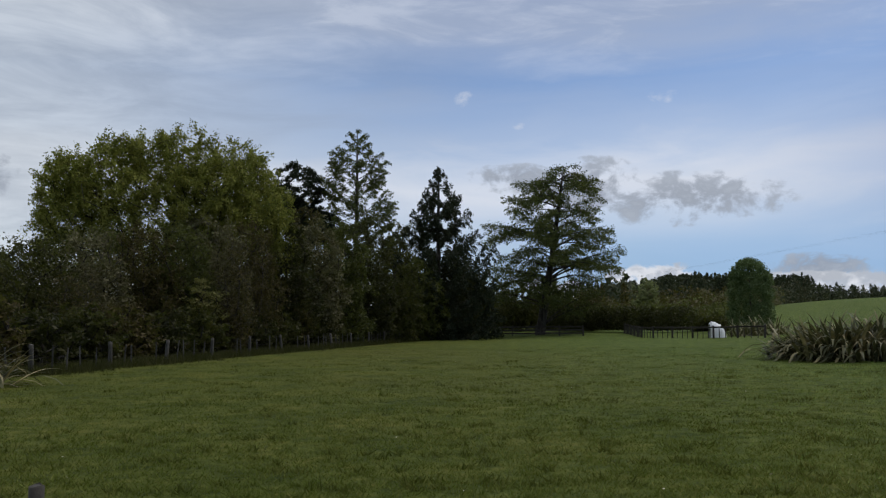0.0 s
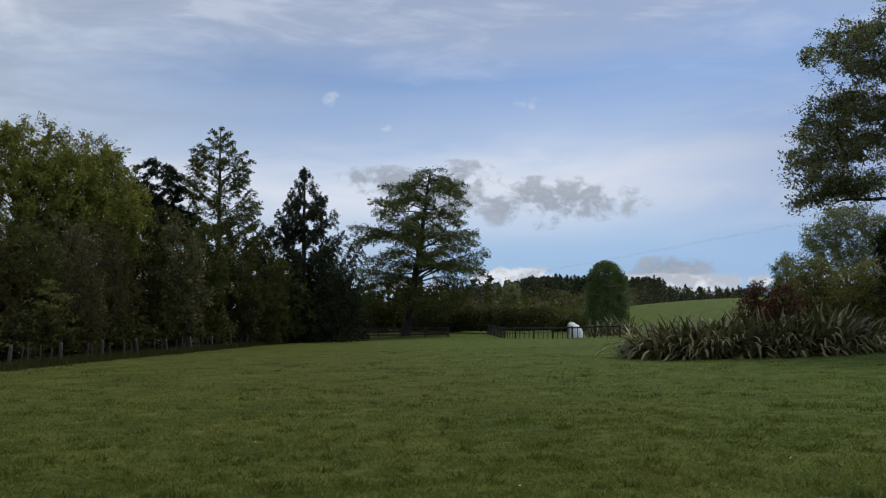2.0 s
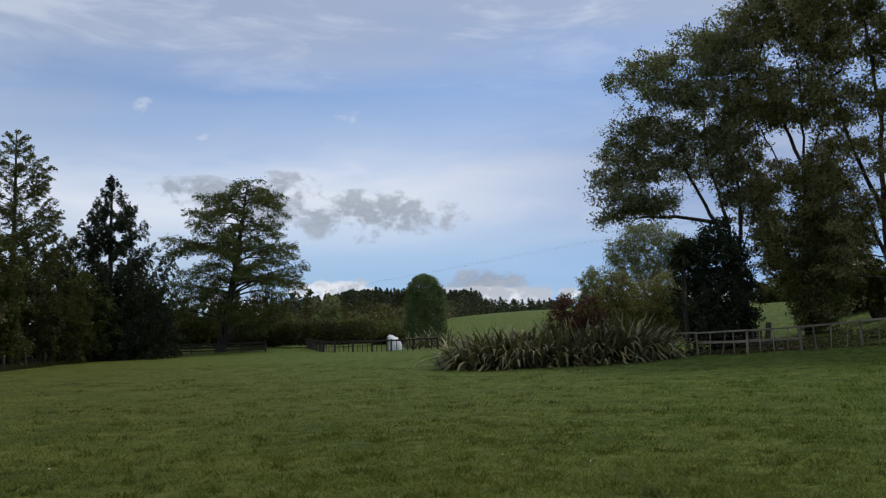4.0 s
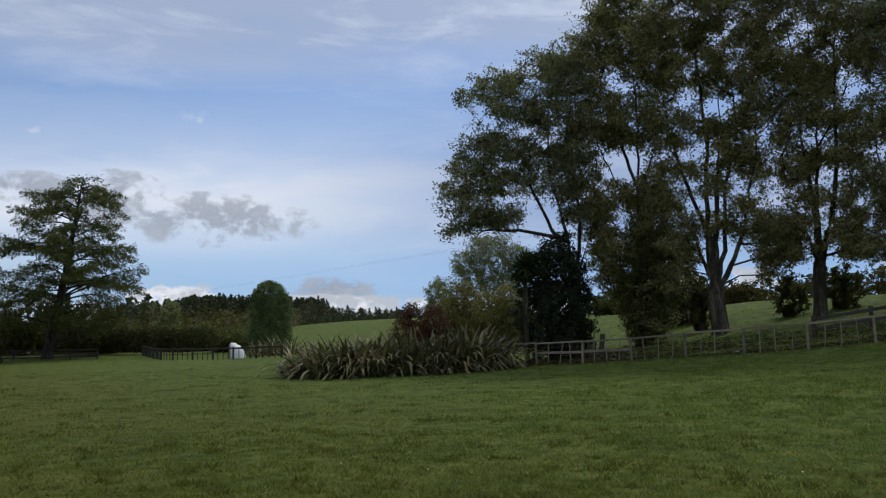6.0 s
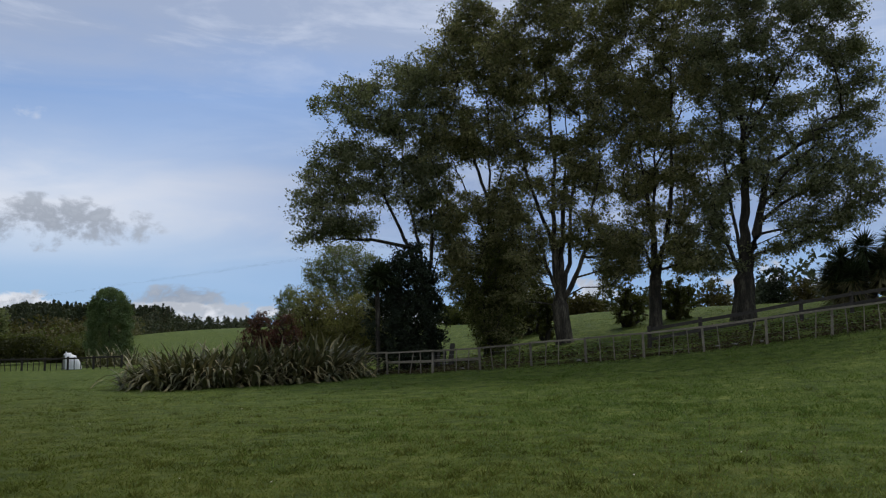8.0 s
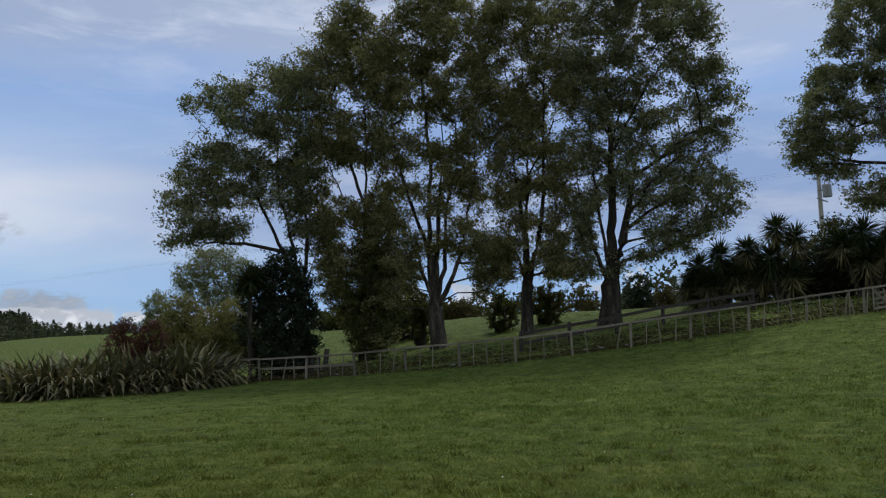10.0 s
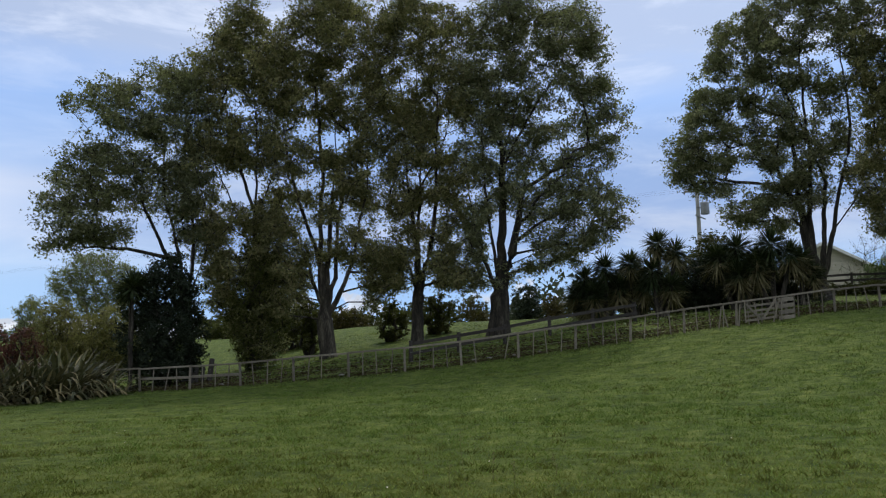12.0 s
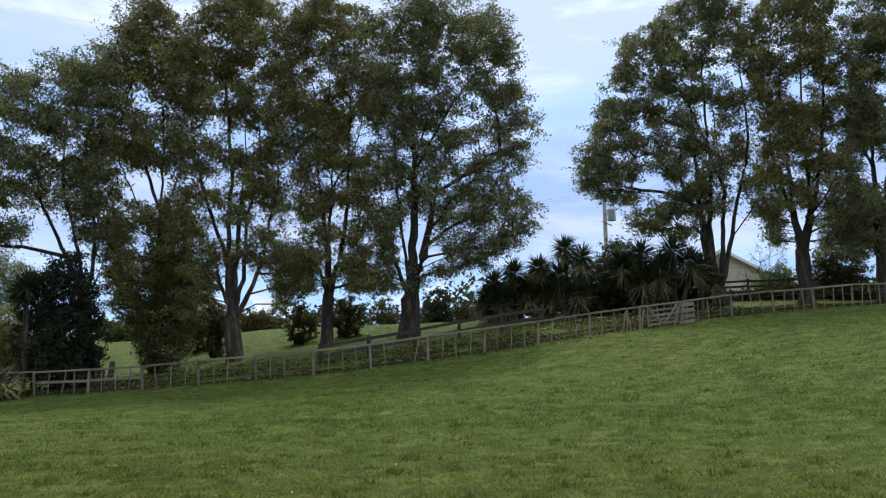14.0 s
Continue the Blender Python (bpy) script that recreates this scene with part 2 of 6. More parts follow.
LEAF_FOREST = leafy("far_wood_leaves", (0.0253, 0.0345, 0.0207), (0.0483, 0.0598, 0.0345), (0.0978, 0.092, 0.0517), 0.1, 0.7, 0.02)
LEAF_FLAX = leafy("flax_leaves", (0.04, 0.044, 0.022), (0.11, 0.108, 0.056), (0.36, 0.29, 0.15), 0.12, 0.42, 0.9)
LEAF_YUCCA = leafy("yucca_leaves", (0.015, 0.024, 0.0108), (0.033, 0.048, 0.021), (0.072, 0.084, 0.039), 0.1, 0.45)
LEAF_DRY = leafy("dry_leaves", (0.0765, 0.068, 0.034), (0.1445, 0.1275, 0.0638), (0.238, 0.2125, 0.119), 0.15, 0.7)
# dark browns that also carry the shade behind the paddock fence
SHADE_LITTER = leafy("shade_litter", (0.025, 0.018, 0.01), (0.055, 0.04, 0.022), (0.1, 0.08, 0.045), 0.05, 0.9)
WHITE_SHELL = surface("white_plastic", [(0.68, 0.69, 0.7), (0.8, 0.81, 0.82), (0.84, 0.84, 0.84)], 2.0, 0.45, 0.1, 14.0)
WALL_CREAM = surface("cream_boards", [(0.48, 0.44, 0.36), (0.57, 0.53, 0.44), (0.66, 0.61, 0.52)], 1.0, 0.7, 0.2, 12.0)
ROOF_GREY = surface("grey_roof", [(0.12, 0.12, 0.125), (0.18, 0.18, 0.19), (0.24, 0.24, 0.25)], 1.0, 0.6, 0.2, 12.0)
WALL_WHITE = surface("white_boards", [(0.66, 0.66, 0.64), (0.74, 0.74, 0.73), (0.8, 0.8, 0.79)], 1.0, 0.7, 0.2, 12.0)
GLASS = surface("dark_glass", [(0.02, 0.022, 0.025), (0.03, 0.033, 0.036)], 1.0, 0.12, 0.0, 8.0)
CONCRETE = surface("pale_concrete", [(0.3, 0.29, 0.27), (0.4, 0.39, 0.37), (0.48, 0.47, 0.45)], 2.0, 0.85, 0.3, 25.0)
STONE = surface("dull_stone", [(0.09, 0.085, 0.075), (0.15, 0.145, 0.13), (0.22, 0.21, 0.19)], 4.0, 0.9, 0.4, 25.0)
STEEL_GREY = surface("grey_painted_steel", [(0.24, 0.25, 0.26), (0.33, 0.34, 0.35)], 2.0, 0.45, 0.1, 25.0, metal=0.3)


# ---- helpers for building ----
def at(az, d):
    """Plan place at compass degrees az and d metres from the camera's stand."""
    return d * math.sin(radians(az)), d * math.cos(radians(az))


def smooth(x):
    x = np.clip(x, 0.0, 1.0)
    return x * x * (3 - 2 * x)


def height(x, y):
    """The lie of the land."""
    x, y = np.asarray(x, float), np.asarray(y, float)
    u = x * 0.9836 - y * 0.1802
    h = 4.26 / (1 + np.exp(-np.clip((u - 32.64) / 6.295, -40, 40))) - 0.024
    v = x * 0.8387 + y * 0.5446 - 39.0                      # behind the paddock's fence
    w = x * 0.5446 - y * 0.8387                              # along it
    h = h + smooth((w + 18) / 10) * (0.3 * smooth(v / 8) + 0.9 * smooth((w - 8) / 20) * smooth((v - 6) / 14) + (0.012 + 0.018 * smooth((w - 5) / 20)) * np.clip(v - 12, 0, 80))
    h = h + 4.6 * np.exp(-((x - 150) ** 2 + (y - 205) ** 2) / (2 * 75.0 ** 2))
    h = h + 19.0 * np.exp(-(((x - 150) / 120) ** 2 + ((y - 560) / 130) ** 2) / 2) * smooth((y - 250) / 150)
    h = h + 0.5 * smooth((y - 88) / 25) * np.exp(-((x - 12) / 22.0) ** 2)
    R = np.hypot(x, y)
    uneven = 0.03 * np.sin(x * 0.9 + 1.3 * np.sin(y * 0.5)) * np.sin(y * 0.8 + np.sin(x * 0.6)) + 0.02 * np.sin(x * 2.1 + y * 0.7) * np.sin(y * 1.7 - x * 0.4)
    return h + uneven * smooth((R - 3) / 6) * (1 - smooth((R - 60) / 50))


def ground_at(x, y):
    return float(height(x, y))


def mesh_of(name, verts, faces, material, smooth_faces=False):
    """A mesh from arrays of vertices and of equal-sided faces."""
    verts, faces = np.asarray(verts, np.float32), np.asarray(faces, np.int32)
    me = bpy.data.meshes.new(name)
    n, s = faces.shape
    me.vertices.add(len(verts))
    me.vertices.foreach_set("co", verts.ravel())
    me.loops.add(n * s)
    me.loops.foreach_set("vertex_index", faces.ravel())
    me.polygons.add(n)
    me.polygons.foreach_set("loop_start", np.arange(0, n * s, s, dtype=np.int32))
    me.polygons.foreach_set("use_smooth", np.full(n, smooth_faces, dtype=bool))
    me.update(calc_edges=True)
    me.materials.append(material)
    return me


def part(name, data, parent, label="", kind="", m=None):
    ob = new(name, data)
    ob.parent = parent
    if m is not None:
        ob.matrix_basis = m
    return tagged(ob, label, kind=kind)


def thing(name, x, y, z, label, category, turn=0.0, group="", kind=""):
    ob = new(name)
    ob.empty_display_size = 0.3
    ob.matrix_basis = pose(x, y, z, 0, 0, turn)
    return tagged(ob, label, category, group, kind)


def box_mesh(name, sx, sy, sz, material, bevel=0.01, taper=1.0, wobble=0.0, seed=0):
    """A bevelled block that stands on z = 0."""
    bm = bmesh.new()
    bmesh.ops.create_cube(bm, size=1.0)
    for v in bm.verts:
        k = taper if v.co.z > 0 else 1.0
        v.co = Vector((v.co.x * sx * k, v.co.y * sy * k, (v.co.z + 0.5) * sz))
    if bevel:
        bmesh.ops.bevel(bm, geom=bm.edges[:], offset=bevel, segments=1, affect="EDGES")
    r = random.Random(seed)
    for v in bm.verts:
        v.co += Vector((r.uniform(-1, 1), r.uniform(-1, 1), r.uniform(-1, 1))) * wobble
    me = bpy.data.meshes.new(name)
    bm.to_mesh(me)
    bm.free()
    me.materials.append(material)
    return me


def pole_mesh(name, r0, r1, length, material, sides=9, bend=0.0, seed=0, cap=True):
    """A round tapered post with a little bend and uneven girth, standing on z = 0."""
    r = random.Random(seed)
    bm = bmesh.new()
    rings, n = [], 6
    ph = r.uniform(0, 6.28)
    for i in range(n + 1):
        t = i / n
        rad = r0 + (r1 - r0) * t
        off = bend * math.sin(math.pi * t)
        rings.append([bm.verts.new((off * math.cos(ph) + rad * (1 + r.uniform(-.06, .06)) * math.cos(a),
                                    off * math.sin(ph) + rad * (1 + r.uniform(-.06, .06)) * math.sin(a), length * t + (r.uniform(-.01, .01) if i == n else 0)))
                      for a in [2 * math.pi * j / sides for j in range(sides)]])
    for lo, hi in zip(rings, rings[1:]):
        for j in range(sides):
            bm.faces.new((lo[j], lo[(j + 1) % sides], hi[(j + 1) % sides], hi[j])).smooth = True
    if cap:
        bm.faces.new(rings[-1])
    me = bpy.data.meshes.new(name)
    bm.to_mesh(me)
    bm.free()
    me.materials.append(material)
    return me


def frusta(p0, p1, r0, r1, sides):
    """Tubes between pairs of points: vertices and quads."""
    p0, p1, r0, r1 = (np.asarray(a, float) for a in (p0, p1, r0, r1))
    d = p1 - p0
    ln = np.linalg.norm(d, axis=1, keepdims=True) + 1e-9
    d = d / ln
    p1 = p1 + d * np.minimum(r1[:, None] * 0.5, ln * 0.3)
    up = np.where(np.abs(d[:, 2:3]) > 0.9, np.array([[1.0, 0, 0]]), np.array([[0, 0, 1.0]]))
    a = np.cross(d, up)
    a /= np.linalg.norm(a, axis=1, keepdims=True) + 1e-9
    b = np.cross(d, a)
    ang = np.arange(sides) * 2 * np.pi / sides
    ring = a[:, None, :] * np.cos(ang)[None, :, None] + b[:, None, :] * np.sin(ang)[None, :, None]
    v = np.concatenate([p0[:, None] + ring * r0[:, None, None], p1[:, None] + ring * r1[:, None, None]], 1).reshape(-1, 3)
    base = np.arange(len(p0))[:, None] * 2 * sides
    j = np.arange(sides)[None, :]
    jn = (j + 1) % sides
    f = np.stack([base + j, base + jn, base + sides + jn, base + sides + j], -1).reshape(-1, 4)
    return v, f


def leaf_quads(centres, size, rng, flat=0.0, aspect=0.5, hang=0.0, three=False):
    """A small pointed leaf (four corners, or three for far ones) at every centre."""
    n = len(centres)
    d = rng.normal(size=(n, 3))
    d[:, 2] = d[:, 2] * (1 - flat) - hang
    d /= np.linalg.norm(d, axis=1, keepdims=True) + 1e-9
    o = rng.normal(size=(n, 3))
    o[:, :2] *= 1 - 0.5 * flat
    s = np.cross(d, o)
    s /= np.linalg.norm(s, axis=1, keepdims=True) + 1e-9
    L = (size * rng.uniform(0.6, 1.4, n))[:, None]
    if three:
        v = np.stack([centres - d * L * 0.8 + s * L * aspect, centres + d * L, centres - d * L * 0.8 - s * L * aspect], 1).reshape(-1, 3)
        return v, np.arange(n * 3).reshape(n, 3)
    v = np.stack([centres - d * L, centres + s * L * aspect, centres + d * L, centres - s * L * aspect], 1).reshape(-1, 3)
    f = np.arange(n * 4).reshape(n, 4)
    return v, f


def skeleton_of(stems, tips, rng, rise=0.5, wander=0.12):
    """Joins every tip to the nearest fitting place of the wood so far. Stems: lists of points. Returns places, parents."""
    P, parent = [], []
    for st in stems:
        st = np.asarray(st, float)
        first = True
        for q in st:
            if first:
                hit = [i for i, e in enumerate(P) if np.linalg.norm(e - q) < 0.05]
                if hit:
                    last, first = hit[0], False
                    continue
                parent.append(-1)
            else:
                parent.append(last)
            P.append(q.copy())
            last, first = len(P) - 1, False
    base = P[0]
    axis = np.mean([np.asarray(s)[-1] for s in stems], 0)
    P = list(P)
    arr = np.zeros((len(P) + len(tips) * 6, 3))
    arr[:len(P)] = P
    n = len(P)
    order = np.argsort(np.linalg.norm((tips - (base + axis) / 2) * (1, 1, 0.7), axis=1))
    for i in order:
        t = tips[i]
        d = t - arr[:n]
        hor = np.hypot(d[:, 0], d[:, 1])
        cost = np.linalg.norm(d, axis=1) + 2.5 * np.maximum(0, rise * hor - d[:, 2])
        k = int(np.argmin(cost))
        a, far = arr[k].copy(), np.linalg.norm(t - arr[k])
        m = int(np.clip(far / 0.9, 1, 6))
        last = k
        for s in range(1, m + 1):
            f = s / m
            q = a + (t - a) * f
            q[2] += math.sin(math.pi * f) * far * 0.06 * (1 if rise > 0 else -1)
            if s < m:
                q += rng.normal(size=3) * wander * far / m
            arr[n] = q
            parent.append(last)
            last, n = n, n + 1
    return arr[:n], np.array(parent)


def rings_at(P, tangent, r, sides):
    """A ring of vertices round every place."""
    up = np.where(np.abs(tangent[:, 2:3]) > 0.95, np.array([[1.0, 0, 0]]), np.array([[0, 0, 1.0]]))
    a = np.cross(tangent, up)
    a /= np.linalg.norm(a, axis=1, keepdims=True) + 1e-9
    a = np.where(np.abs(tangent[:, 2:3]) > 0.95, a, a)
    b = np.cross(tangent, a)
    ang = np.arange(sides) * 2 * np.pi / sides
    return P[:, None] + (a[:, None, :] * np.cos(ang)[None, :, None] + b[:, None, :] * np.sin(ang)[None, :, None]) * r[:, None, None]


def tube(pts, r, sides=8):
    """One unbroken tube along a line of points."""
    pts = np.asarray(pts, float)
    r = np.broadcast_to(np.asarray(r, float), (len(pts),))
    d = np.gradient(pts, axis=0)
    d /= np.linalg.norm(d, axis=1, keepdims=True) + 1e-9
    v = rings_at(pts, d, r, sides).reshape(-1, 3)
    i, j = np.meshgrid(np.arange(len(pts) - 1), np.arange(sides), indexing="ij")
    f = np.stack([i * sides + j, i * sides + (j + 1) % sides, (i + 1) * sides + (j + 1) % sides, (i + 1) * sides + j], -1).reshape(-1, 4)
    return v, f


def wood_mesh(name, P, parent, tip, girth, material, rng, twigs=None, sides=5, fade=0.0):
    """Girth grows from the tips down; each limb is an unbroken tube that starts inside its parent."""
    n = len(P)
    load, kids = np.zeros(n), np.zeros(n, int)
    main = np.full(n, -1)
    for i in range(n):
        if parent[i] >= 0:
            kids[parent[i]] += 1
    load[kids == 0] = 1.0
    for i in range(n - 1, -1, -1):
        if parent[i] >= 0:
            load[parent[i]] += load[i]
    for i in range(n):
        p = parent[i]
        if p >= 0 and (main[p] < 0 or load[i] > load[main[p]]):
            main[p] = i
    r = np.maximum(tip, girth * (load / load[0]) ** 0.56)
    r = r * (1 + 0.45 * np.exp(-(P[:, 2] - P[0, 2]) / 0.6))
    rise_ = np.clip((P[:, 2] - P[0, 2] - 3.0) / (P[:, 2].max() - P[0, 2]), 0, 1)
    r = np.maximum(tip, r * (1 - fade * rise_ ** 0.6))
    d = np.zeros((n, 3))
    has = parent >= 0
    d[has] = P[has] - P[parent[has]]
    d[~has] = (0, 0, 1)
    d /= np.linalg.norm(d, axis=1, keepdims=True) + 1e-9
    t = d.copy()
    m = main >= 0
    t[m] = d[m] + d[main[m]]
    t /= np.linalg.norm(t, axis=1, keepdims=True) + 1e-9
    v = rings_at(P, t, r * rng.uniform(0.93, 1.07, n), sides).reshape(-1, 3)
    k = np.where(has)[0]
    side = k[main[parent[k]] != k]
    v2 = rings_at(P[parent[side]], d[side], np.minimum(r[parent[side]] * 0.9, r[side] * 1.3), sides).reshape(-1, 3)
    start = parent.copy()
    start[side] = n + np.arange(len(side))
    j = np.arange(sides)[None, :]
    jn = (j + 1) % sides
    lo, hi = start[k][:, None] * sides, k[:, None] * sides
    f = np.stack([lo + j, lo + jn, hi + jn, hi + j], -1).reshape(-1, 4)
    vs, fs = [v, v2], [f]
    if twigs is not None:
        v3, f3 = frusta(*twigs, 3)
        vs.append(v3), fs.append(f3 + len(v) + len(v2))
    return mesh_of(name, np.concatenate(vs), np.concatenate(fs), material, True)


def tips_in(blobs, count, rng, shell=0.55, gap=0.55):
    """Clump places in a crown given as ellipsoids (centre, radii)."""
    blobs = np.asarray(blobs, float)
    vol = (blobs[:, 3] * blobs[:, 4] * blobs[:, 5]) ** 0.65
    out = []
    tries = 0
    while len(out) < count and tries < count * 12:
        tries += 1
        b = blobs[rng.choice(len(blobs), p=vol / vol.sum())]
        d = rng.normal(size=3)
        d /= np.linalg.norm(d)
        q = b[:3] + d * b[3:] * rng.uniform(0, 1) ** (1 / 3 if rng.uniform() > shell else 1 / 8)
        if out and np.min(np.linalg.norm(np.array(out) - q, axis=1)) < gap:
            continue
        out.append(q)
    return np.array(out)


def tree(name, az, d, blobs, stems, label, leaf, bark, clumps=160, leaves=140, leaf_size=0.1, clump=(0.75, 0.75, 0.5), seed=1, rise=0.35,
         tip=0.014, girth=0.45, category="tree", gap=0.6, shell=0.6, flat=0.2, hang=0.0, group="", twig=4, base=None, wander=0.12, aspect=0.5, scatter=1.0):
    """A tree: tapered wood and a crown of small leaves in clumps. Blobs and stems lie in its own frame: x across the line of sight, y away, z up."""
    rng = np.random.default_rng(seed)
    x, y = at(az, d)
    z = ground_at(x, y) if base is None else base
    ob = thing(name, x, y, z - 0.3, label, category, -az, group)
    tips = tips_in(blobs, clumps, rng, shell, gap)
    P, parent = skeleton_of(stems, tips, rng, rise, wander)
    c = np.repeat(np.arange(len(tips)), twig)
    spread = np.asarray(clump)
    t1 = tips[c] + np.clip(rng.normal(size=(len(c), 3)), -1.25, 1.25) * spread * 0.85
    tw = (tips[c], t1, np.full(len(c), tip * 0.6), np.full(len(c), tip * 0.2))
    part("trunk", wood_mesh("trunk", P, parent, tip, girth, bark, rng, tw), ob)
    n = rng.poisson(leaves, len(tips))
    c = np.repeat(np.arange(len(tips)), n)
    own = rng.uniform(0.7, 1.25, (len(tips), 1))
    g = np.clip(rng.normal(size=(len(c), 3)), -1.8, 1.8)
    # leaves gather round the twigs of a clump
    tw_i = c * twig + rng.integers(0, max(1, twig), len(c))
    along = rng.uniform(0.1, 1.0, (len(c), 1))
    q = tips[c] + (t1[tw_i] - tips[c]) * along + g * spread * 0.23 * scatter * own[c]
    v, f = leaf_quads(q, leaf_size, rng, flat, aspect, hang, True)
    part("crown", mesh_of("crown", v, f, leaf), ob)
    return ob


def stem(*pts, n=6, wob=0.05, seed=0):
    """A smooth stem through a few points."""
    r = np.random.default_rng(seed)
    pts = np.asarray(pts, float)
    t = np.linspace(0, len(pts) - 1, n * (len(pts) - 1) + 1)
    out = np.stack([np.interp(t, np.arange(len(pts)), pts[:, i]) for i in range(3)], 1)
    for _ in range(2):
        out[1:-1] = (out[:-2] + 2 * out[1:-1] + out[2:]) / 4
    out[2:-1] += r.normal(size=(len(out) - 3, 3)) * (wob * 0.5, wob * 0.5, 0)
    return out


# ---- the ground ----
def build_ground():
    rad = np.concatenate([[0.0], np.geomspace(0.03, 4500.0, 190)])
    ang = np.radians(np.arange(0, 360, 1.25))
    R, A = np.meshgrid(rad[1:], ang, indexing="ij")
    x, y = R * np.sin(A), R * np.cos(A)
    z = height(x, y)
    v = np.concatenate([[[0, 0, 0]], np.stack([x, y, z], -1).reshape(-1, 3)])
    n = len(ang)
    i, j = np.meshgrid(np.arange(len(rad) - 2), np.arange(n), indexing="ij")
    a = 1 + i * n + j
    b = 1 + i * n + (j + 1) % n
    f = np.stack([a, a + n, b + n, b], -1).reshape(-1, 4)[:, ::-1]
    me = mesh_of("ground", v, f, PASTURE, True)
    ob = new("ground", me)
    tagged(ob, "grazed green pasture rising to a bank beside the fence", "ground", kind="structure")


build_ground()


def fence_line(az):
    """Distance of the paddock's long fence at a compass angle."""
    return 39.0 / math.cos(radians(1.3 * (az - 57.0)))


# ---- wooden fences ----
def bar(name, p0, p1, w, h, material, parent, seed=0, wobble=0.004):
    """A sawn plank or rail from p0 to p1 (world), w thick and h high, as a part."""
    p0, p1 = Vector(p0), Vector(p1)
    d = p1 - p0
    me = box_mesh(name, h, w, d.length, material, min(w, h) * 0.15, 1.0, wobble, seed)
    q = d.to_track_quat("Z", "X").to_matrix().to_4x4()
    return part(name, me, parent, m=parent.matrix_basis.inverted() @ Matrix.Translation(p0) @ q)


def wire(name, pts, r, parent, material=None):
    pts = np.asarray(pts, float) - np.array(parent.matrix_basis.translation)
    v, f = tube(pts, r, 4)
    return part(name, mesh_of(name, v, f, material or WIRE, True), parent)


def run_of(pts, step):
    """Places every step metres along a plan line."""
    pts = np.asarray(pts, float)
    s = np.concatenate([[0], np.cumsum(np.hypot(*np.diff(pts, axis=0).T))])
    t = np.arange(0, s[-1], step)
    return np.stack([np.interp(t, s, pts[:, 0]), np.interp(t, s, pts[:, 1])], 1)


def paddock_fence():
    """Grey posts, thin battens, one plank along the top and wires."""
    r = random.Random(4)
    line = [at(a, fence_line(a)) for a in np.arange(34.0, 93.0, 0.5)]
    spots = run_of(line, 0.63)
    x0, y0 = spots[0]
    ob = thing("paddock_fence", x0, y0, ground_at(x0, y0), "weathered grey post and batten fence with a top rail", "fence")
    inv = ob.matrix_basis.inverted()
    posts = [box_mesh("post", 0.1, 0.1, 1.42, WOOD_GREY, 0.015, 0.96, 0.008, i) for i in range(4)]
    battens = [box_mesh("batten", 0.042, 0.035, 1.12, WOOD_GREY, 0.006, 1.0, 0.004, i) for i in range(4)]
    tops = []
    for i, (x, y) in enumerate(spots):
        z = ground_at(x, y)
        if i % 4 == 0:
            lean = (r.uniform(-3, 3), r.uniform(-3, 3))
            part("post", r.choice(posts), ob, m=inv @ pose(x, y, z - 0.32, lean[0], lean[1], -57 + r.uniform(-8, 8)))
            tops.append((x, y, z + 1.08))
        elif r.random() > 0.06:
            big = r.random() < 0.12
            part("batten", r.choice(battens), ob, m=inv @ pose(x, y, z - 0.02 + r.uniform(-0.06, 0.02), r.uniform(-3, 3), r.uniform(-8, 8) * (2.0 if big else 0.6), -57 + r.uniform(-10, 10)))
    for i, (a, b) in enumerate(zip(tops, tops[1:])):
        dx, dz = 0.055, r.uniform(-0.02, 0.02)
        bar("rail", (a[0] - dx, a[1] - dx * 0.6, a[2] - 0.02 + dz), (b[0] - dx, b[1] - dx * 0.6, b[2] - 0.02 + r.uniform(-0.02, 0.02)), 0.04, 0.08, WOOD_GREY, ob, i)
        if i in (1, 2):
            bar("lower_rail", (a[0] + 0.07, a[1] + 0.04, a[2] - 0.5), (b[0] + 0.07, b[1] + 0.04, b[2] - 0.52), 0.04, 0.12, WOOD_GREY, ob, i)
    for hgt in (0.22, 0.42, 0.62, 0.82):
        wire("wire", [(x - 0.03, y - 0.02, ground_at(x, y) + hgt) for x, y in spots[::4]], 0.0018, ob)
    return spots


FENCE_SPOTS = paddock_fence()


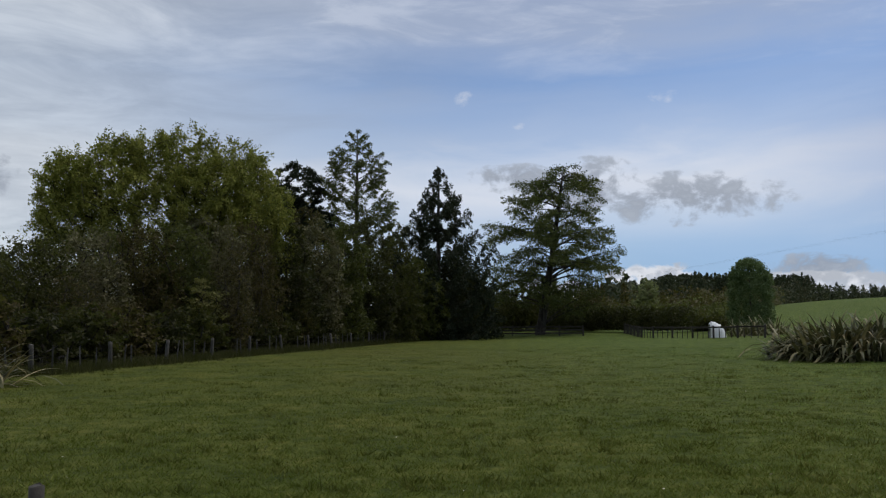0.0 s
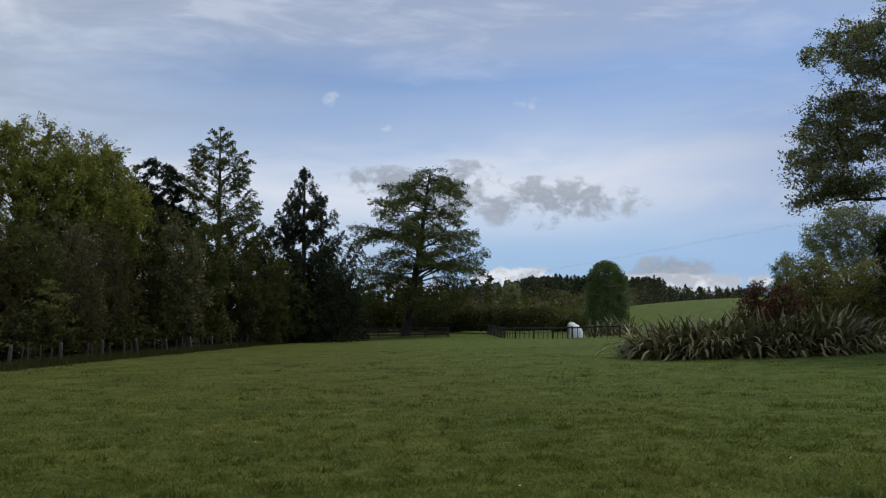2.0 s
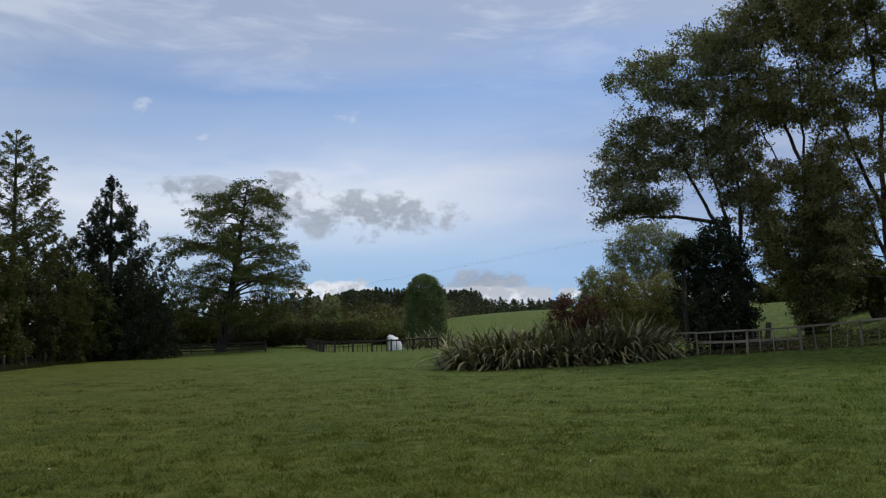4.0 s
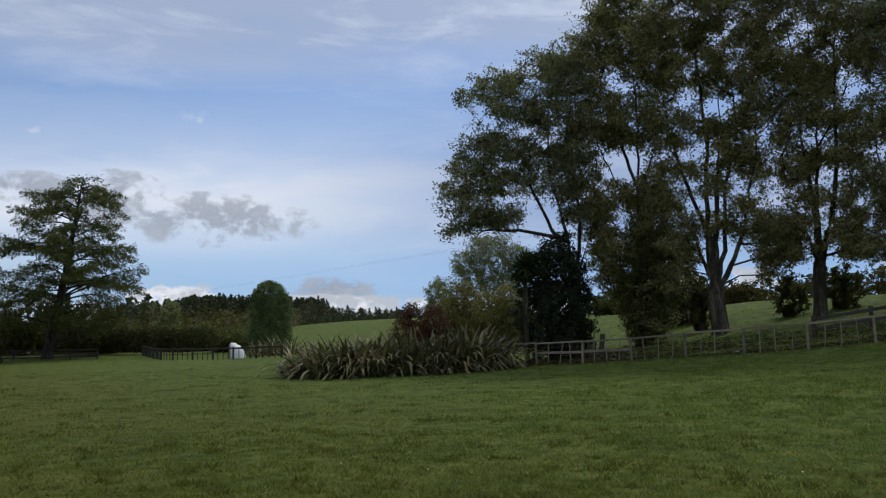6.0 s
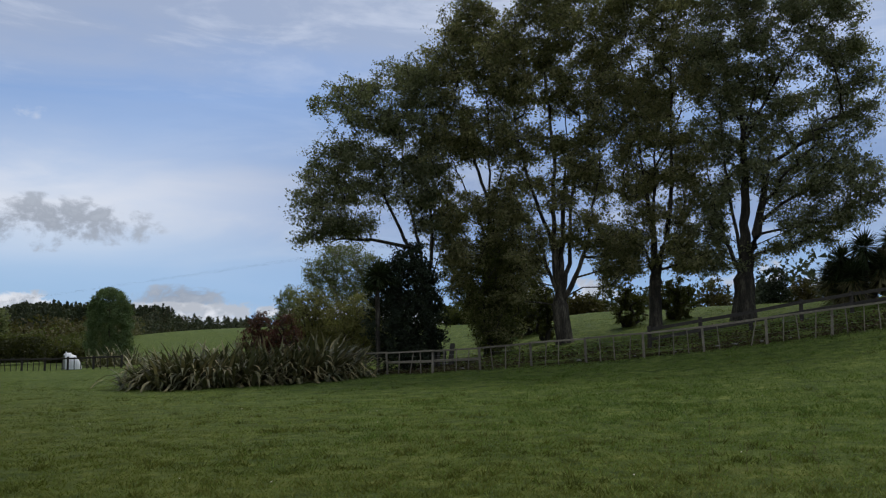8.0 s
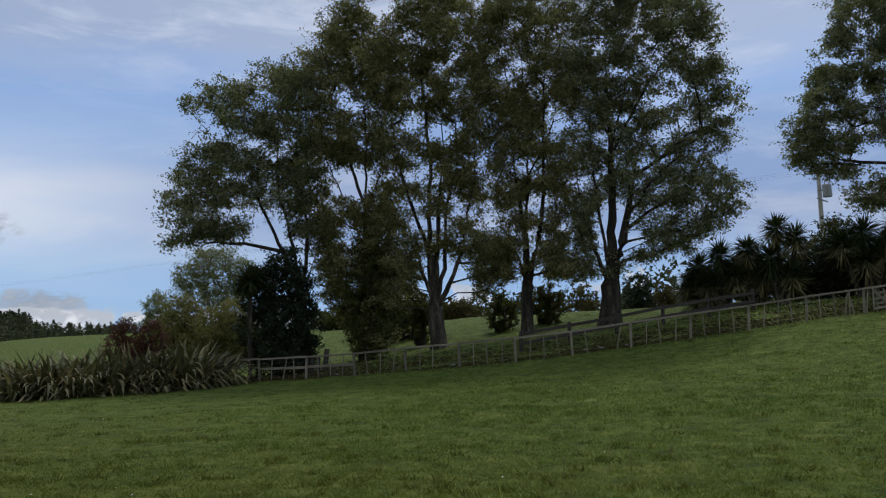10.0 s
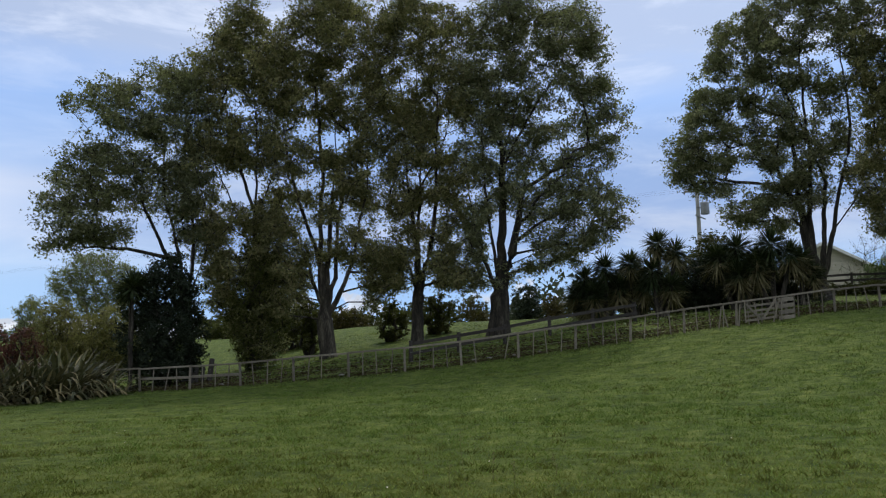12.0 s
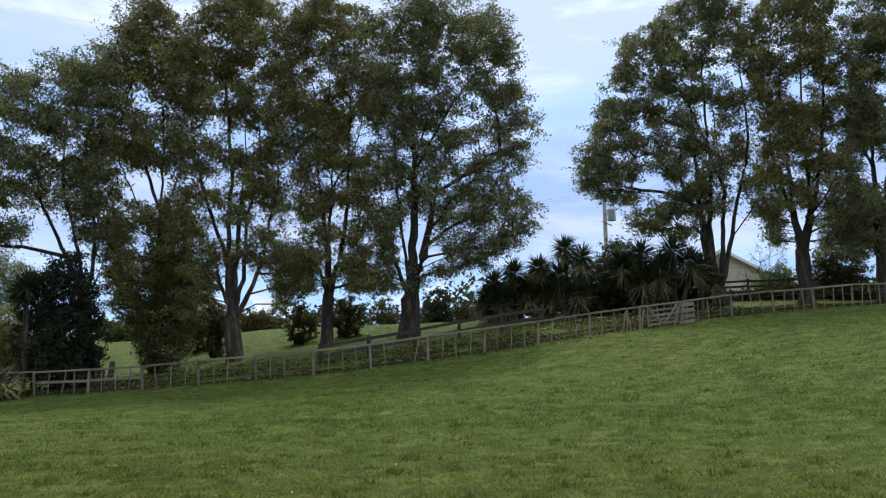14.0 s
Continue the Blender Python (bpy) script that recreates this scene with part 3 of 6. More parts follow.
def hedge_fence():
    """Old split posts and battens in rank grass along the trees."""
    r = random.Random(9)
    line = [(-15.2, 24.0), (-13.3, 30.5), (-11.3, 43.0), (-8.6, 56.5), (-5.2, 74.0), (-1.0, 91.0)]
    spots = run_of(line, 0.92)
    x0, y0 = spots[0]
    ob = thing("batten_fence", x0, y0, ground_at(x0, y0), "old grey batten fence in rank grass under the trees", "fence")
    inv = ob.matrix_basis.inverted()
    posts = [pole_mesh("post", 0.085, 0.075, 1.3, WOOD_OLD, 9, 0.02, i) for i in range(4)]
    battens = [box_mesh("batten", 0.055, 0.04, 1.1, WOOD_OLD, 0.006, 0.95, 0.006, i) for i in range(4)]
    for i, (x, y) in enumerate(spots):
        z = ground_at(x, y)
        if i % 5 == 1:
            part("post", r.choice(posts), ob, m=inv @ pose(x, y, z - 0.3, r.uniform(-4, 4), r.uniform(-4, 4), r.uniform(0, 90)))
        elif r.random() > 0.1:
            part("batten", r.choice(battens), ob, m=inv @ pose(x + r.uniform(-.05, .05), y + r.uniform(-.25, .25), z - r.uniform(0.1, 0.3), r.uniform(-5, 5), r.uniform(-5, 5), r.uniform(0, 40)))
    for hgt in (0.35, 0.55, 0.78):
        wire("wire", [(x, y - 0.06, ground_at(x, y) + hgt) for x, y in spots[::5]], 0.0015, ob, WOOD_DARK)
    return spots


HEDGE_SPOTS = hedge_fence()


def fence_stub():
    """Short dark posts standing behind the paddock fence."""
    x0, y0 = at(40.6, 45.5)
    ob = thing("stub_fence", x0, y0, ground_at(x0, y0), "short row of dark uneven wooden posts under the trees", "fence")
    inv = ob.matrix_basis.inverted()
    for i, (a, h) in enumerate(((39.7, 0.75), (40.0, 0.82), (40.3, 0.78), (40.75, 1.1))):
        x, y = at(a, 45.5)
        part("post", pole_mesh("post", 0.1 if i < 3 else 0.14, 0.09 if i < 3 else 0.13, h + 0.3, WOOD_DARK, 9, 0.02, 70 + i), ob, m=inv @ pose(x, y, ground_at(x, y) - 0.3, 3 * (i - 1), 2 * i - 3, 20 * i))


fence_stub()


def rail_fence(name, line, step, hgt, rails, label, material, battens=0, seed=1, thick=0.13):
    r = random.Random(seed)
    spots = run_of(line, step)
    x0, y0 = spots[0]
    ob = thing(name, x0, y0, ground_at(x0, y0), label, "fence")
    inv = ob.matrix_basis.inverted()
    post = box_mesh("post", thick, thick, hgt + 0.35, material, 0.015, 0.97, 0.006, seed)
    slim = box_mesh("batten", 0.06, 0.05, hgt - 0.03, material, 0.006, 1.0, 0.004, seed)
    ends = []
    for x, y in spots:
        z = ground_at(x, y)
        part("post", post, ob, m=inv @ pose(x, y, z - 0.3, r.uniform(-1, 1), r.uniform(-1, 1), r.uniform(-4, 4)))
        ends.append((x, y, z))
    for a, b in zip(ends, ends[1:]):
        for h in rails:
            bar("rail", (a[0], a[1] - thick * 0.6, a[2] + h + r.uniform(-.02, .02)), (b[0], b[1] - thick * 0.6, b[2] + h + r.uniform(-.02, .02)), 0.045, 0.15, material, ob, seed)
        for i in range(battens):
            f = (i + 1) / (battens + 1)
            x, y = a[0] + (b[0] - a[0]) * f, a[1] + (b[1] - a[1]) * f
            part("batten", slim, ob, m=inv @ pose(x, y, ground_at(x, y) - 0.01, r.uniform(-2, 2), r.uniform(-3, 3), 0))
    return ob


rail_fence("rail_fence", [at(1.5, 98), at(5.2, 98), at(9.3, 98)], 2.6, 1.12, (0.3, 0.65, 1.0), "dark post and rail fence beneath the large cypress", WOOD_DARK, 0, 1, 0.15)
rail_fence("rail_fence", [at(11.7, 104), at(12.9, 91), at(17.8, 85), at(20.5, 84)], 2.4, 1.15, (1.05,), "dark batten fence with one top rail by the white shelter", WOOD_DARK, 3, 2, 0.16)
rail_fence("rail_fence", [at(53.5, 42.4), at(59, 43.6), at(64.2, 45.2), at(70, 47.6)], 2.4, 0.95, (0.4, 0.85), "dark post and rail fence running up the bank", WOOD_DARK, 0, 3, 0.15)
rail_fence("rail_fence", [at(76, 62), at(84, 61), at(95, 64)], 2.6, 1.3, (0.5, 0.85, 1.2), "dark rail fence before the house", WOOD_DARK, 0, 4, 0.15)


def near_post():
    x, y = at(-24.65, 5.2)
    y += REACH
    ob = thing("fence_post", x, y, ground_at(x, y) - 0.2, "short dark weathered wooden post in the grass", "post", 20)
    part("shaft", pole_mesh("shaft", 0.045, 0.04, 0.99, WOOD_DARK, 10, 0.01, 3), ob)


near_post()


def field_gate():
    """A slatted wooden gate leaning at the fence."""
    x0, y0 = at(74.6, fence_line(74.6) - 0.25)
    x1, y1 = at(76.4, fence_line(76.4) - 0.25)
    ob = thing("field_gate", x0, y0, ground_at(x0, y0), "weathered wooden five-bar gate with a loose brace", "gate")
    z0, z1 = ground_at(x0, y0), ground_at(x1, y1)
    for i, h in enumerate((0.2, 0.4, 0.6, 0.84)):
        bar("bar", (x0, y0, z0 + h), (x1, y1, z1 + h), 0.03, 0.09, WOOD_GREY, ob, i)
    for f in (0.0, 1.0):
        x, y, z = x0 + (x1 - x0) * f, y0 + (y1 - y0) * f, z0 + (z1 - z0) * f
        bar("stile", (x - .03, y - .03, z + 0.12), (x - .03, y - .03, z + 1.08), 0.04, 0.1, WOOD_GREY, ob, 7)
    bar("brace", (x0 - .06, y0 - .04, z0 + 1.0), ((x0 + x1) / 2, (y0 + y1) / 2 - .06, (z0 + z1) / 2 + 0.15), 0.03, 0.09, WOOD_GREY, ob, 8)
    bar("brace", (x1 - .06, y1 - .04, z1 + 1.0), ((x0 + x1) / 2, (y0 + y1) / 2 - .06, (z0 + z1) / 2 + 0.15), 0.03, 0.09, WOOD_GREY, ob, 9)
    for i, (a, tilt) in enumerate(((73.0, 0.16), (73.6, -0.2), (74.2, 0.1), (75.4, -0.14), (76.2, 0.28), (76.7, 0.05))):
        x, y = at(a, fence_line(a) - 0.32)
        xt, yt = at(a + tilt * 1.5, fence_line(a) - 0.3)
        z = ground_at(x, y)
        bar("stake", (x, y, z - 0.1), (xt, yt, z + 1.0), 0.035, 0.06, WOOD_GREY, ob, 20 + i)
    x2, y2 = at(77.45, fence_line(77.45) - 0.2)
    ob = thing("slat_panel", x1, y1, z1, "short weathered wooden slat panel against the fence", "fence panel")
    for i, h in enumerate((0.12, 0.38, 0.66, 0.94)):
        bar("slat", (x1 + .1, y1 - .1, z1 + h), (x2, y2, ground_at(x2, y2) + h), 0.03, 0.18, WOOD_GREY, ob, i)
    bar("stake", (x2 + .05, y2, ground_at(x2, y2) - 0.1), (x2 + .05, y2, ground_at(x2, y2) + 1.1), 0.06, 0.08, WOOD_GREY, ob, 4)


field_gate()


# ---- shelter, house, pole ----
def calf_shelter():
    x, y = at(17.4, 88.0)
    ob = thing("calf_shelter", x, y, ground_at(x, y), "white moulded plastic calf shelter, rounded, open at one end", "animal shelter", -17.4 + 12)
    n = 12
    prof = [(0.0, 0.9), (0.2, 1.0), (0.55, 0.96), (1.0, 0.8), (1.35, 0.52), (1.55, 0.2)]
    v, f = [], []
    for s in (1.0, 0.95):
        for px, k in prof:
            for i in range(n + 1):
                a = math.pi * i / n
                v.append(((px - 0.75) * 1.0, -math.cos(a) * 0.85 * k * s, math.sin(a) ** 0.8 * 1.55 * k * s))
    m = n + 1
    for o in (0, len(prof) * m):
        for r_ in range(len(prof) - 1):
            for i in range(n):
                q = o + r_ * m + i
                f.append((q, q + m, q + m + 1, q + 1))
    for i in range(n):
        f.append((i, i + 1, len(prof) * m + i + 1, len(prof) * m + i))
    part("shell", mesh_of("shell", v, f, WHITE_SHELL, True), ob)
    for k in (0.2, 0.55, 1.0):
        kk = {0.2: 1.0, 0.55: 0.96, 1.0: 0.8}[k]
        pts = np.array([((k - 0.75), -math.cos(a) * 0.865 * kk, math.sin(a) ** 0.8 * 1.57 * kk) for a in np.linspace(0, math.pi, 13)])
        vv, ff = tube(pts, 0.03, 5)
        part("rib", mesh_of("rib", vv, ff, WHITE_SHELL, True), ob)


calf_shelter()


def gable_house(az, d, width, depth, eaves, ridge, turn, label, wall, roof, base=None):
    x, y = at(az, d)
    z = ground_at(x, y) if base is None else base
    ob = thing("house", x, y, z, label, "house", turn)
    w, e, r = width / 2, eaves, ridge
    v = [(-w, 0, -2), (w, 0, -2), (w, 0, e), (0, 0, r), (-w, 0, e), (-w, depth, -2), (w, depth, -2), (w, depth, e), (0, depth, r), (-w, depth, e)]
    bm = bmesh.new()
    vs = [bm.verts.new(q) for q in v]
    for q in ((0, 1, 2, 3, 4), (9, 8, 7, 6, 5), (0, 4, 9, 5), (1, 6, 7, 2)):
        bm.faces.new([vs[i] for i in q])
    me = bpy.data.meshes.new("wall")
    bm.to_mesh(me), bm.free()
    me.materials.append(wall)
    part("wall", me, ob)
    for i in range(int((ridge + 0.5) / 0.25)):
        h = 0.1 + i * 0.25
        hw = w if h < e else w * max(0.0, (r - h) / (r - e))
        if hw > 0.2:
            part("board", box_mesh("board", hw * 2 - 0.04, 0.03, 0.2, wall, 0.004), ob, m=pose(0, -0.012, h))
    over, th = 0.45, 0.16
    sl = math.atan2(r - e, w)
    ln = math.hypot(w, r - e) + over
    for s in (-1, 1):
        me = box_mesh("roof", ln, depth + 1.0, th, roof, 0.02)
        m = pose(0, depth / 2 - 0.1, r + 0.02) @ pose(0, 0, 0, 0, s * math.degrees(sl), 0) @ pose(s * ln / 2, 0, 0)
        slab = part("roof", me, ob, m=m)
        for i in range(9):
            part("seam", box_mesh("seam", ln, 0.05, 0.05, roof, 0.008), slab, m=pose(0, -depth / 2 + depth * i / 8, th))
        part("barge_board", box_mesh("barge_board", ln, 0.05, 0.22, WALL_WHITE, 0.008), ob, m=pose(0, -0.62, r - 0.08) @ pose(0, 0, 0, 0, s * math.degrees(sl), 0) @ pose(s * ln / 2, 0, 0))
    for wx in (-w * 0.45, w * 0.45):
        win = part("window", box_mesh("window", 1.5, 0.1, 1.2, WALL_WHITE, 0.01), ob, m=pose(wx, -0.02, 0.9))
        for s in (-0.36, 0.36):
            part("pane", box_mesh("pane", 0.64, 0.03, 1.02, GLASS, 0.004), win, m=pose(s, -0.045, 0.09))
    return ob


gable_house(79.4, 82, 11.0, 12.0, 2.5, 5.7, -80.6 + 8, "cream gabled house with a grey roof behind the trees", WALL_CREAM, ROOF_GREY, 5.4)
gable_house(49.3, 190, 12, 8, 2.6, 4.2, -60, "small far white farmhouse on the rise", WALL_WHITE, ROOF_GREY)
gable_house(51.4, 200, 8, 7, 2.6, 4.4, -40, "small far pale shed on the rise", WALL_WHITE, ROOF_GREY)


def power_pole():
    x, y = at(72.25, 75.0)
    z = ground_at(x, y)
    top = EYE + 75 * math.tan(radians(10.75)) - z
    ob = thing("power_pole", x, y, z - 0.3, "pale power pole with a grey transformer and crossarm", "power pole", -60)
    part("shaft", box_mesh("shaft", 0.42, 0.34, top + 0.3, CONCRETE, 0.03, 0.62), ob)
    part("crossarm", box_mesh("crossarm", 2.2, 0.12, 0.14, WOOD_GREY, 0.01), ob, m=pose(0, -0.2, top - 0.35))
    for i in (-0.95, -0.35, 0.35, 0.95):
        part("insulator", pole_mesh("insulator", 0.06, 0.04, 0.22, CONCRETE, 8), ob, m=pose(i, -0.2, top - 0.2))
    can = part("transformer", pole_mesh("transformer", 0.36, 0.36, 1.0, STEEL_GREY, 14), ob, m=pose(0.55, -0.1, top - 2.2))
    for i in (-0.15, 0.15):
        part("bushing", pole_mesh("bushing", 0.05, 0.03, 0.25, CONCRETE, 8), can, m=pose(i, 0, 1.0))
    part("bracket", box_mesh("bracket", 0.9, 0.1, 0.1, STEEL_GREY, 0.01), ob, m=pose(0.3, -0.1, top - 1.7))
    part("fuse_arm", box_mesh("fuse_arm", 0.9, 0.08, 0.1, STEEL_GREY, 0.01), ob, m=pose(0.1, -0.2, top - 2.5) @ pose(0, 0, 0, 0, 25, 0))


power_pole()


def power_line():
    """Wires from the pole by the yuccas to a far one beyond the field hedge."""
    ax, ay = at(72.25, 75.0)
    bx, by = 52.0, 295.0
    zb = ground_at(bx, by)
    far = thing("power_pole", bx, by, zb - 0.3, "far pale power pole with a crossarm", "power pole", 80)
    part("shaft", box_mesh("shaft", 0.34, 0.3, 16.2 - zb, CONCRETE, 0.03, 0.62), far)
    part("crossarm", box_mesh("crossarm", 2.2, 0.12, 0.14, WOOD_GREY, 0.01), far, m=pose(0, -0.2, 15.6 - zb))
    ob = thing("power_line", ax, ay, 15.6, "thin sagging overhead power wires", "power line")
    for off in (-0.9, 0.0, 0.9):
        pts = [(ax + (bx - ax) * f + off * 0.95, ay + (by - ay) * f + off * 0.2, 15.6 + 0.2 * f - 1.2 * 4 * f * (1 - f) * 0.5) for f in np.linspace(0, 1, 24)]
        wire("wire", pts, 0.004, ob, WOOD_DARK)


power_line()


# ---- flax ----
def blade(length, width, arch, rng, droop=1.0):
    """One long folded leaf that leaves the root upright and bends over; nine cross points a metre or so apart."""
    n = 7
    t = np.linspace(0, 1, n)
    bend = arch * t ** 1.7
    dx = np.cumsum(np.concatenate([[0], np.sin(bend[1:] * droop)])) / (n - 1) * length
    dz = np.cumsum(np.concatenate([[0], np.cos(bend[1:] * droop)])) / (n - 1) * length
    w = width * np.sin(np.clip(0.18 + t * 0.86, 0, 1) * math.pi) ** 0.6 * np.where(t > 0.98, 0.1, 1)
    side = np.stack([dx, w, dz + 0.25 * w], 1)
    other = np.stack([dx, -w, dz + 0.25 * w], 1)
    mid = np.stack([dx, 0 * w, dz], 1)
    v = np.stack([side, mid, other], 1).reshape(-1, 3)
    f = []
    for i in range(n - 1):
        a = i * 3
        f += [(a, a + 1, a + 4, a + 3), (a + 1, a + 2, a + 5, a + 4)]
    return v, np.array(f)


FLAX_RNG = np.random.default_rng(12)
FLAX_LEAVES = [mesh_of("leaf", *blade(FLAX_RNG.uniform(1.9, 2.7), FLAX_RNG.uniform(0.055, 0.08), FLAX_RNG.uniform(0.3, 1.9), FLAX_RNG), LEAF_FLAX, True) for _ in range(14)]


def flax_bush(az, d, size, leaves, seed, dry=0.5):
    rng = np.random.default_rng(seed)
    x, y = at(az, d)
    ob = thing("flax_bush", x, y, ground_at(x, y) - 0.05, "large clump of sword-leaved green and tan flax", "flax", -az, "flax clumps")
    vs, fs, n = [], [], 0
    for i in range(leaves):
        root = rng.normal(size=2) * (0.75, 0.6) * size
        out = math.atan2(root[1], root[0]) + rng.normal() * 0.7
        tilt = min(1.0, np.hypot(*root) / 1.1) * rng.uniform(0.25, 1.1)
        if i < 26:
            s = size * rng.uniform(0.75, 1.1)
            m = Matrix.Translation((root[0], root[1], 0)) @ Matrix.Rotation(out, 4, "Z") @ Matrix.Rotation(tilt, 4, "Y") @ Matrix.Scale(s, 4)
            part("leaf", FLAX_LEAVES[int(rng.integers(14))], ob, m=m)
            continue
        low = rng.uniform() < dry
        v, f = blade(rng.uniform(1.5, 2.6) * size, rng.uniform(0.05, 0.085), rng.uniform(1.6, 2.6) if low else rng.uniform(0.3, 2.1), rng)
        m = np.array((Matrix.Rotation(out, 3, "Z") @ Matrix.Rotation(tilt * (1.5 if low else 1), 3, "Y")))
        v = v @ m.T + (root[0], root[1], 0)
        v[:, 2] = np.maximum(v[:, 2], 0.04)
        vs.append(v), fs.append(f + n)
        n += len(v)
    part("leaf_mass", mesh_of("leaf_mass", np.concatenate(vs), np.concatenate(fs), LEAF_FLAX, True), ob, kind="stuff")
    return ob


FLAX = [(21.5, 41.8, 0.9), (22.8, 40.8, 0.96), (24.2, 40.6, 1.0), (25.6, 41.0, 0.95), (27.0, 40.8, 1.0), (28.4, 42.0, 0.95), (29.9, 42.2, 1.0),
        (31.4, 42.2, 1.05), (32.8, 42.6, 1.08), (34.0, 43.4, 1.0), (22.4, 43.6, 0.98), (25.4, 44.0, 1.08), (29.4, 44.4, 1.08), (33.4, 45.0, 1.08), (-28.9, 27.0, 0.72),
        (18.6, 92.0, 1.0), (19.6, 92.0, 1.0), (20.8, 93.0, 1.0)]
for i, (a, d, s) in enumerate(FLAX):
    a = 22.6 + (a - 21.5) * 0.83 if 21 < a < 36 and d < 60 else a
    flax_bush(a, d, s, 215 if d < 60 else 70, 40 + i)


# ---- yuccas ----
def rosette(centre, r, n, rng, droop=0.0):
    """A head of stiff pointed leaves."""
    u = rng.uniform(-0.55 - droop, 1.0, n)
    a = rng.uniform(0, 2 * math.pi, n)
    h = np.sqrt(np.clip(1 - u * u, 0, 1))
    d = np.stack([h * np.cos(a), h * np.sin(a), u], 1)
    s = np.cross(d, (0.1, 0.2, 1.0))
    s /= np.linalg.norm(s, axis=1, keepdims=True) + 1e-9
    L = r * rng.uniform(0.7, 1.1, n)[:, None]
    w = 0.036
    tip = centre + d * L + np.array([0, 0, -1]) * (L * 0.18 * rng.uniform(0, 1.5, (n, 1)))
    mid = centre + d * L * 0.5
    v = np.stack([centre + d * 0.05, mid + s * w, tip, mid - s * w], 1).reshape(-1, 3)
    return v, np.arange(n * 4).reshape(n, 4)


def yucca(name, az, d, heads, seed, label, leaf, category="yucca", stem_r=0.1, skirt=True, per=260):
    """Heads: (across, away, height, radius)."""
    rng = np.random.default_rng(seed)
    x, y = at(az, d)
    ob = thing(name, x, y, ground_at(x, y) - 0.05, label, category, -az, "spiky garden trees")
    for hx, hy, hz, r in heads:
        pts = stem((hx * 0.3, hy * 0.3, 0), (hx * 0.7, hy * 0.8, hz * 0.5), (hx, hy, hz), n=4, wob=0.03, seed=seed)
        v, f = tube(pts, np.linspace(stem_r * 1.4, stem_r, len(pts)), 8)
        part("trunk", mesh_of("trunk", v, f, BARK, True), ob)
        v, f = rosette(np.array((hx, hy, hz)), r, per, rng)
        part("leaf_head", mesh_of("leaf_head", v, f, leaf), ob)
        if skirt:
            v, f = rosette(np.array((hx, hy, hz - 0.25)), r * 1.2, int(per * 0.6), rng, 0.0)
            v = v.copy()
            v[:, 2] = hz - 0.25 - np.abs(v[:, 2] - hz + 0.25) * 1.3
            v[:, 2] = np.maximum(v[:, 2], 0.05)
            part("dry_leaf_skirt", mesh_of("dry_leaf_skirt", v, f, LEAF_DRY if rng.uniform() < 0.65 else leaf), ob, "hanging tan dead leaves")
    return ob


YUCCAS = [(64.9, 49.5, [(0, 0, 2.5, 1.1), (-0.5, 0.3, 1.7, 1.1), (0.6, -0.3, 1.6, 1.1), (0.0, -0.3, 1.0, 1.0)]), (66.2, 49, [(0, 0, 3.0, 1.1), (0.7, 0.2, 1.8, 1.1), (-0.6, -0.2, 1.5, 1.1)]),
          (67.8, 49.5, [(0, 0, 3.1, 1.1), (-0.7, 0, 1.9, 1.1), (0.7, 0.2, 1.8, 1.1)]), (69.6, 49, [(0, 0, 4.1, 1.1), (0.9, 0.2, 3.6, 1.05), (-0.4, -0.2, 2.6, 1.1), (0.6, 0, 1.7, 1.1)]),
          (74.4, 50, [(0, 0, 3.4, 1.3), (1.0, 0.1, 2.8, 1.2), (-1.0, 0.1, 2.9, 1.25), (0, -0.3, 1.9, 1.2)]), (76.4, 50, [(0, 0, 3.5, 1.3), (0.9, 0, 2.9, 1.2), (-0.8, -0.2, 2.3, 1.2)]),
          (78.0, 51, [(0, 0, 2.5, 1.15), (0.6, 0.3, 1.7, 1.0)])]
for i, (a, d, hs) in enumerate(YUCCAS):
    yucca("yucca", a, d, hs, 60 + i, "dark green many-headed yucca with hanging dry leaves", LEAF_YUCCA)
yucca("cabbage_tree", 36.1, 45.6, [(0, 0, 5.0, 1.2), (-0.12, 0.2, 4.6, 0.9)], 80, "slim cabbage tree with spiky leaf heads", LEAF_YUCCA, "cabbage tree", 0.06, False, 340)


# ---- trees ----
def crown_of(d, top_el, half_deg, base_z, low=0.8, lean=0.0, depth=1.0):
    """A rounded crown down to the ground: ellipsoids from the angle of its top and half its width."""
    top = EYE + d * math.tan(radians(top_el)) - base_z
    w = d * math.tan(radians(half_deg))
    return [(lean, 0, top * 0.66, w * 0.85, w * depth, top * 0.34), (-w * 0.25, 0, top * 0.42, w * 0.95, w * depth, top * 0.3),
            (w * 0.3, 0, top * 0.35 + low * 0.4, w * 0.8, w * depth, top * 0.28), (0, 0, top * 0.16 + low * 0.5, w, w * depth, top * 0.16)], top


def bushy(name, az, d, top_el, half, leaf, bark, label, seed, clumps=110, leaves=105, size=0.12, category="tree", clump=(0.8, 0.8, 0.55), flat=0.2, hang=0.0, low=0.8, group="", gap=0.55, shell=0.75, girth=0.2):
    x, y = at(az, d)
    z = ground_at(x, y)
    blobs, top = crown_of(d, top_el, half, z, low)
    st = [stem((0, 0, 0), (0.2, 0, top * 0.35), (0.0, 0.1, top * 0.75), n=5, wob=0.08, seed=seed),
          stem((0, 0, 0), (-0.6, 0.2, top * 0.3), (-half * d * 0.008, 0, top * 0.6), n=5, wob=0.08, seed=seed + 1)]
    return tree(name, az, d, blobs, st, label, leaf, bark, clumps, leaves, size, clump, seed, category=category, flat=flat, hang=hang, group=group, gap=gap, shell=shell, girth=girth)


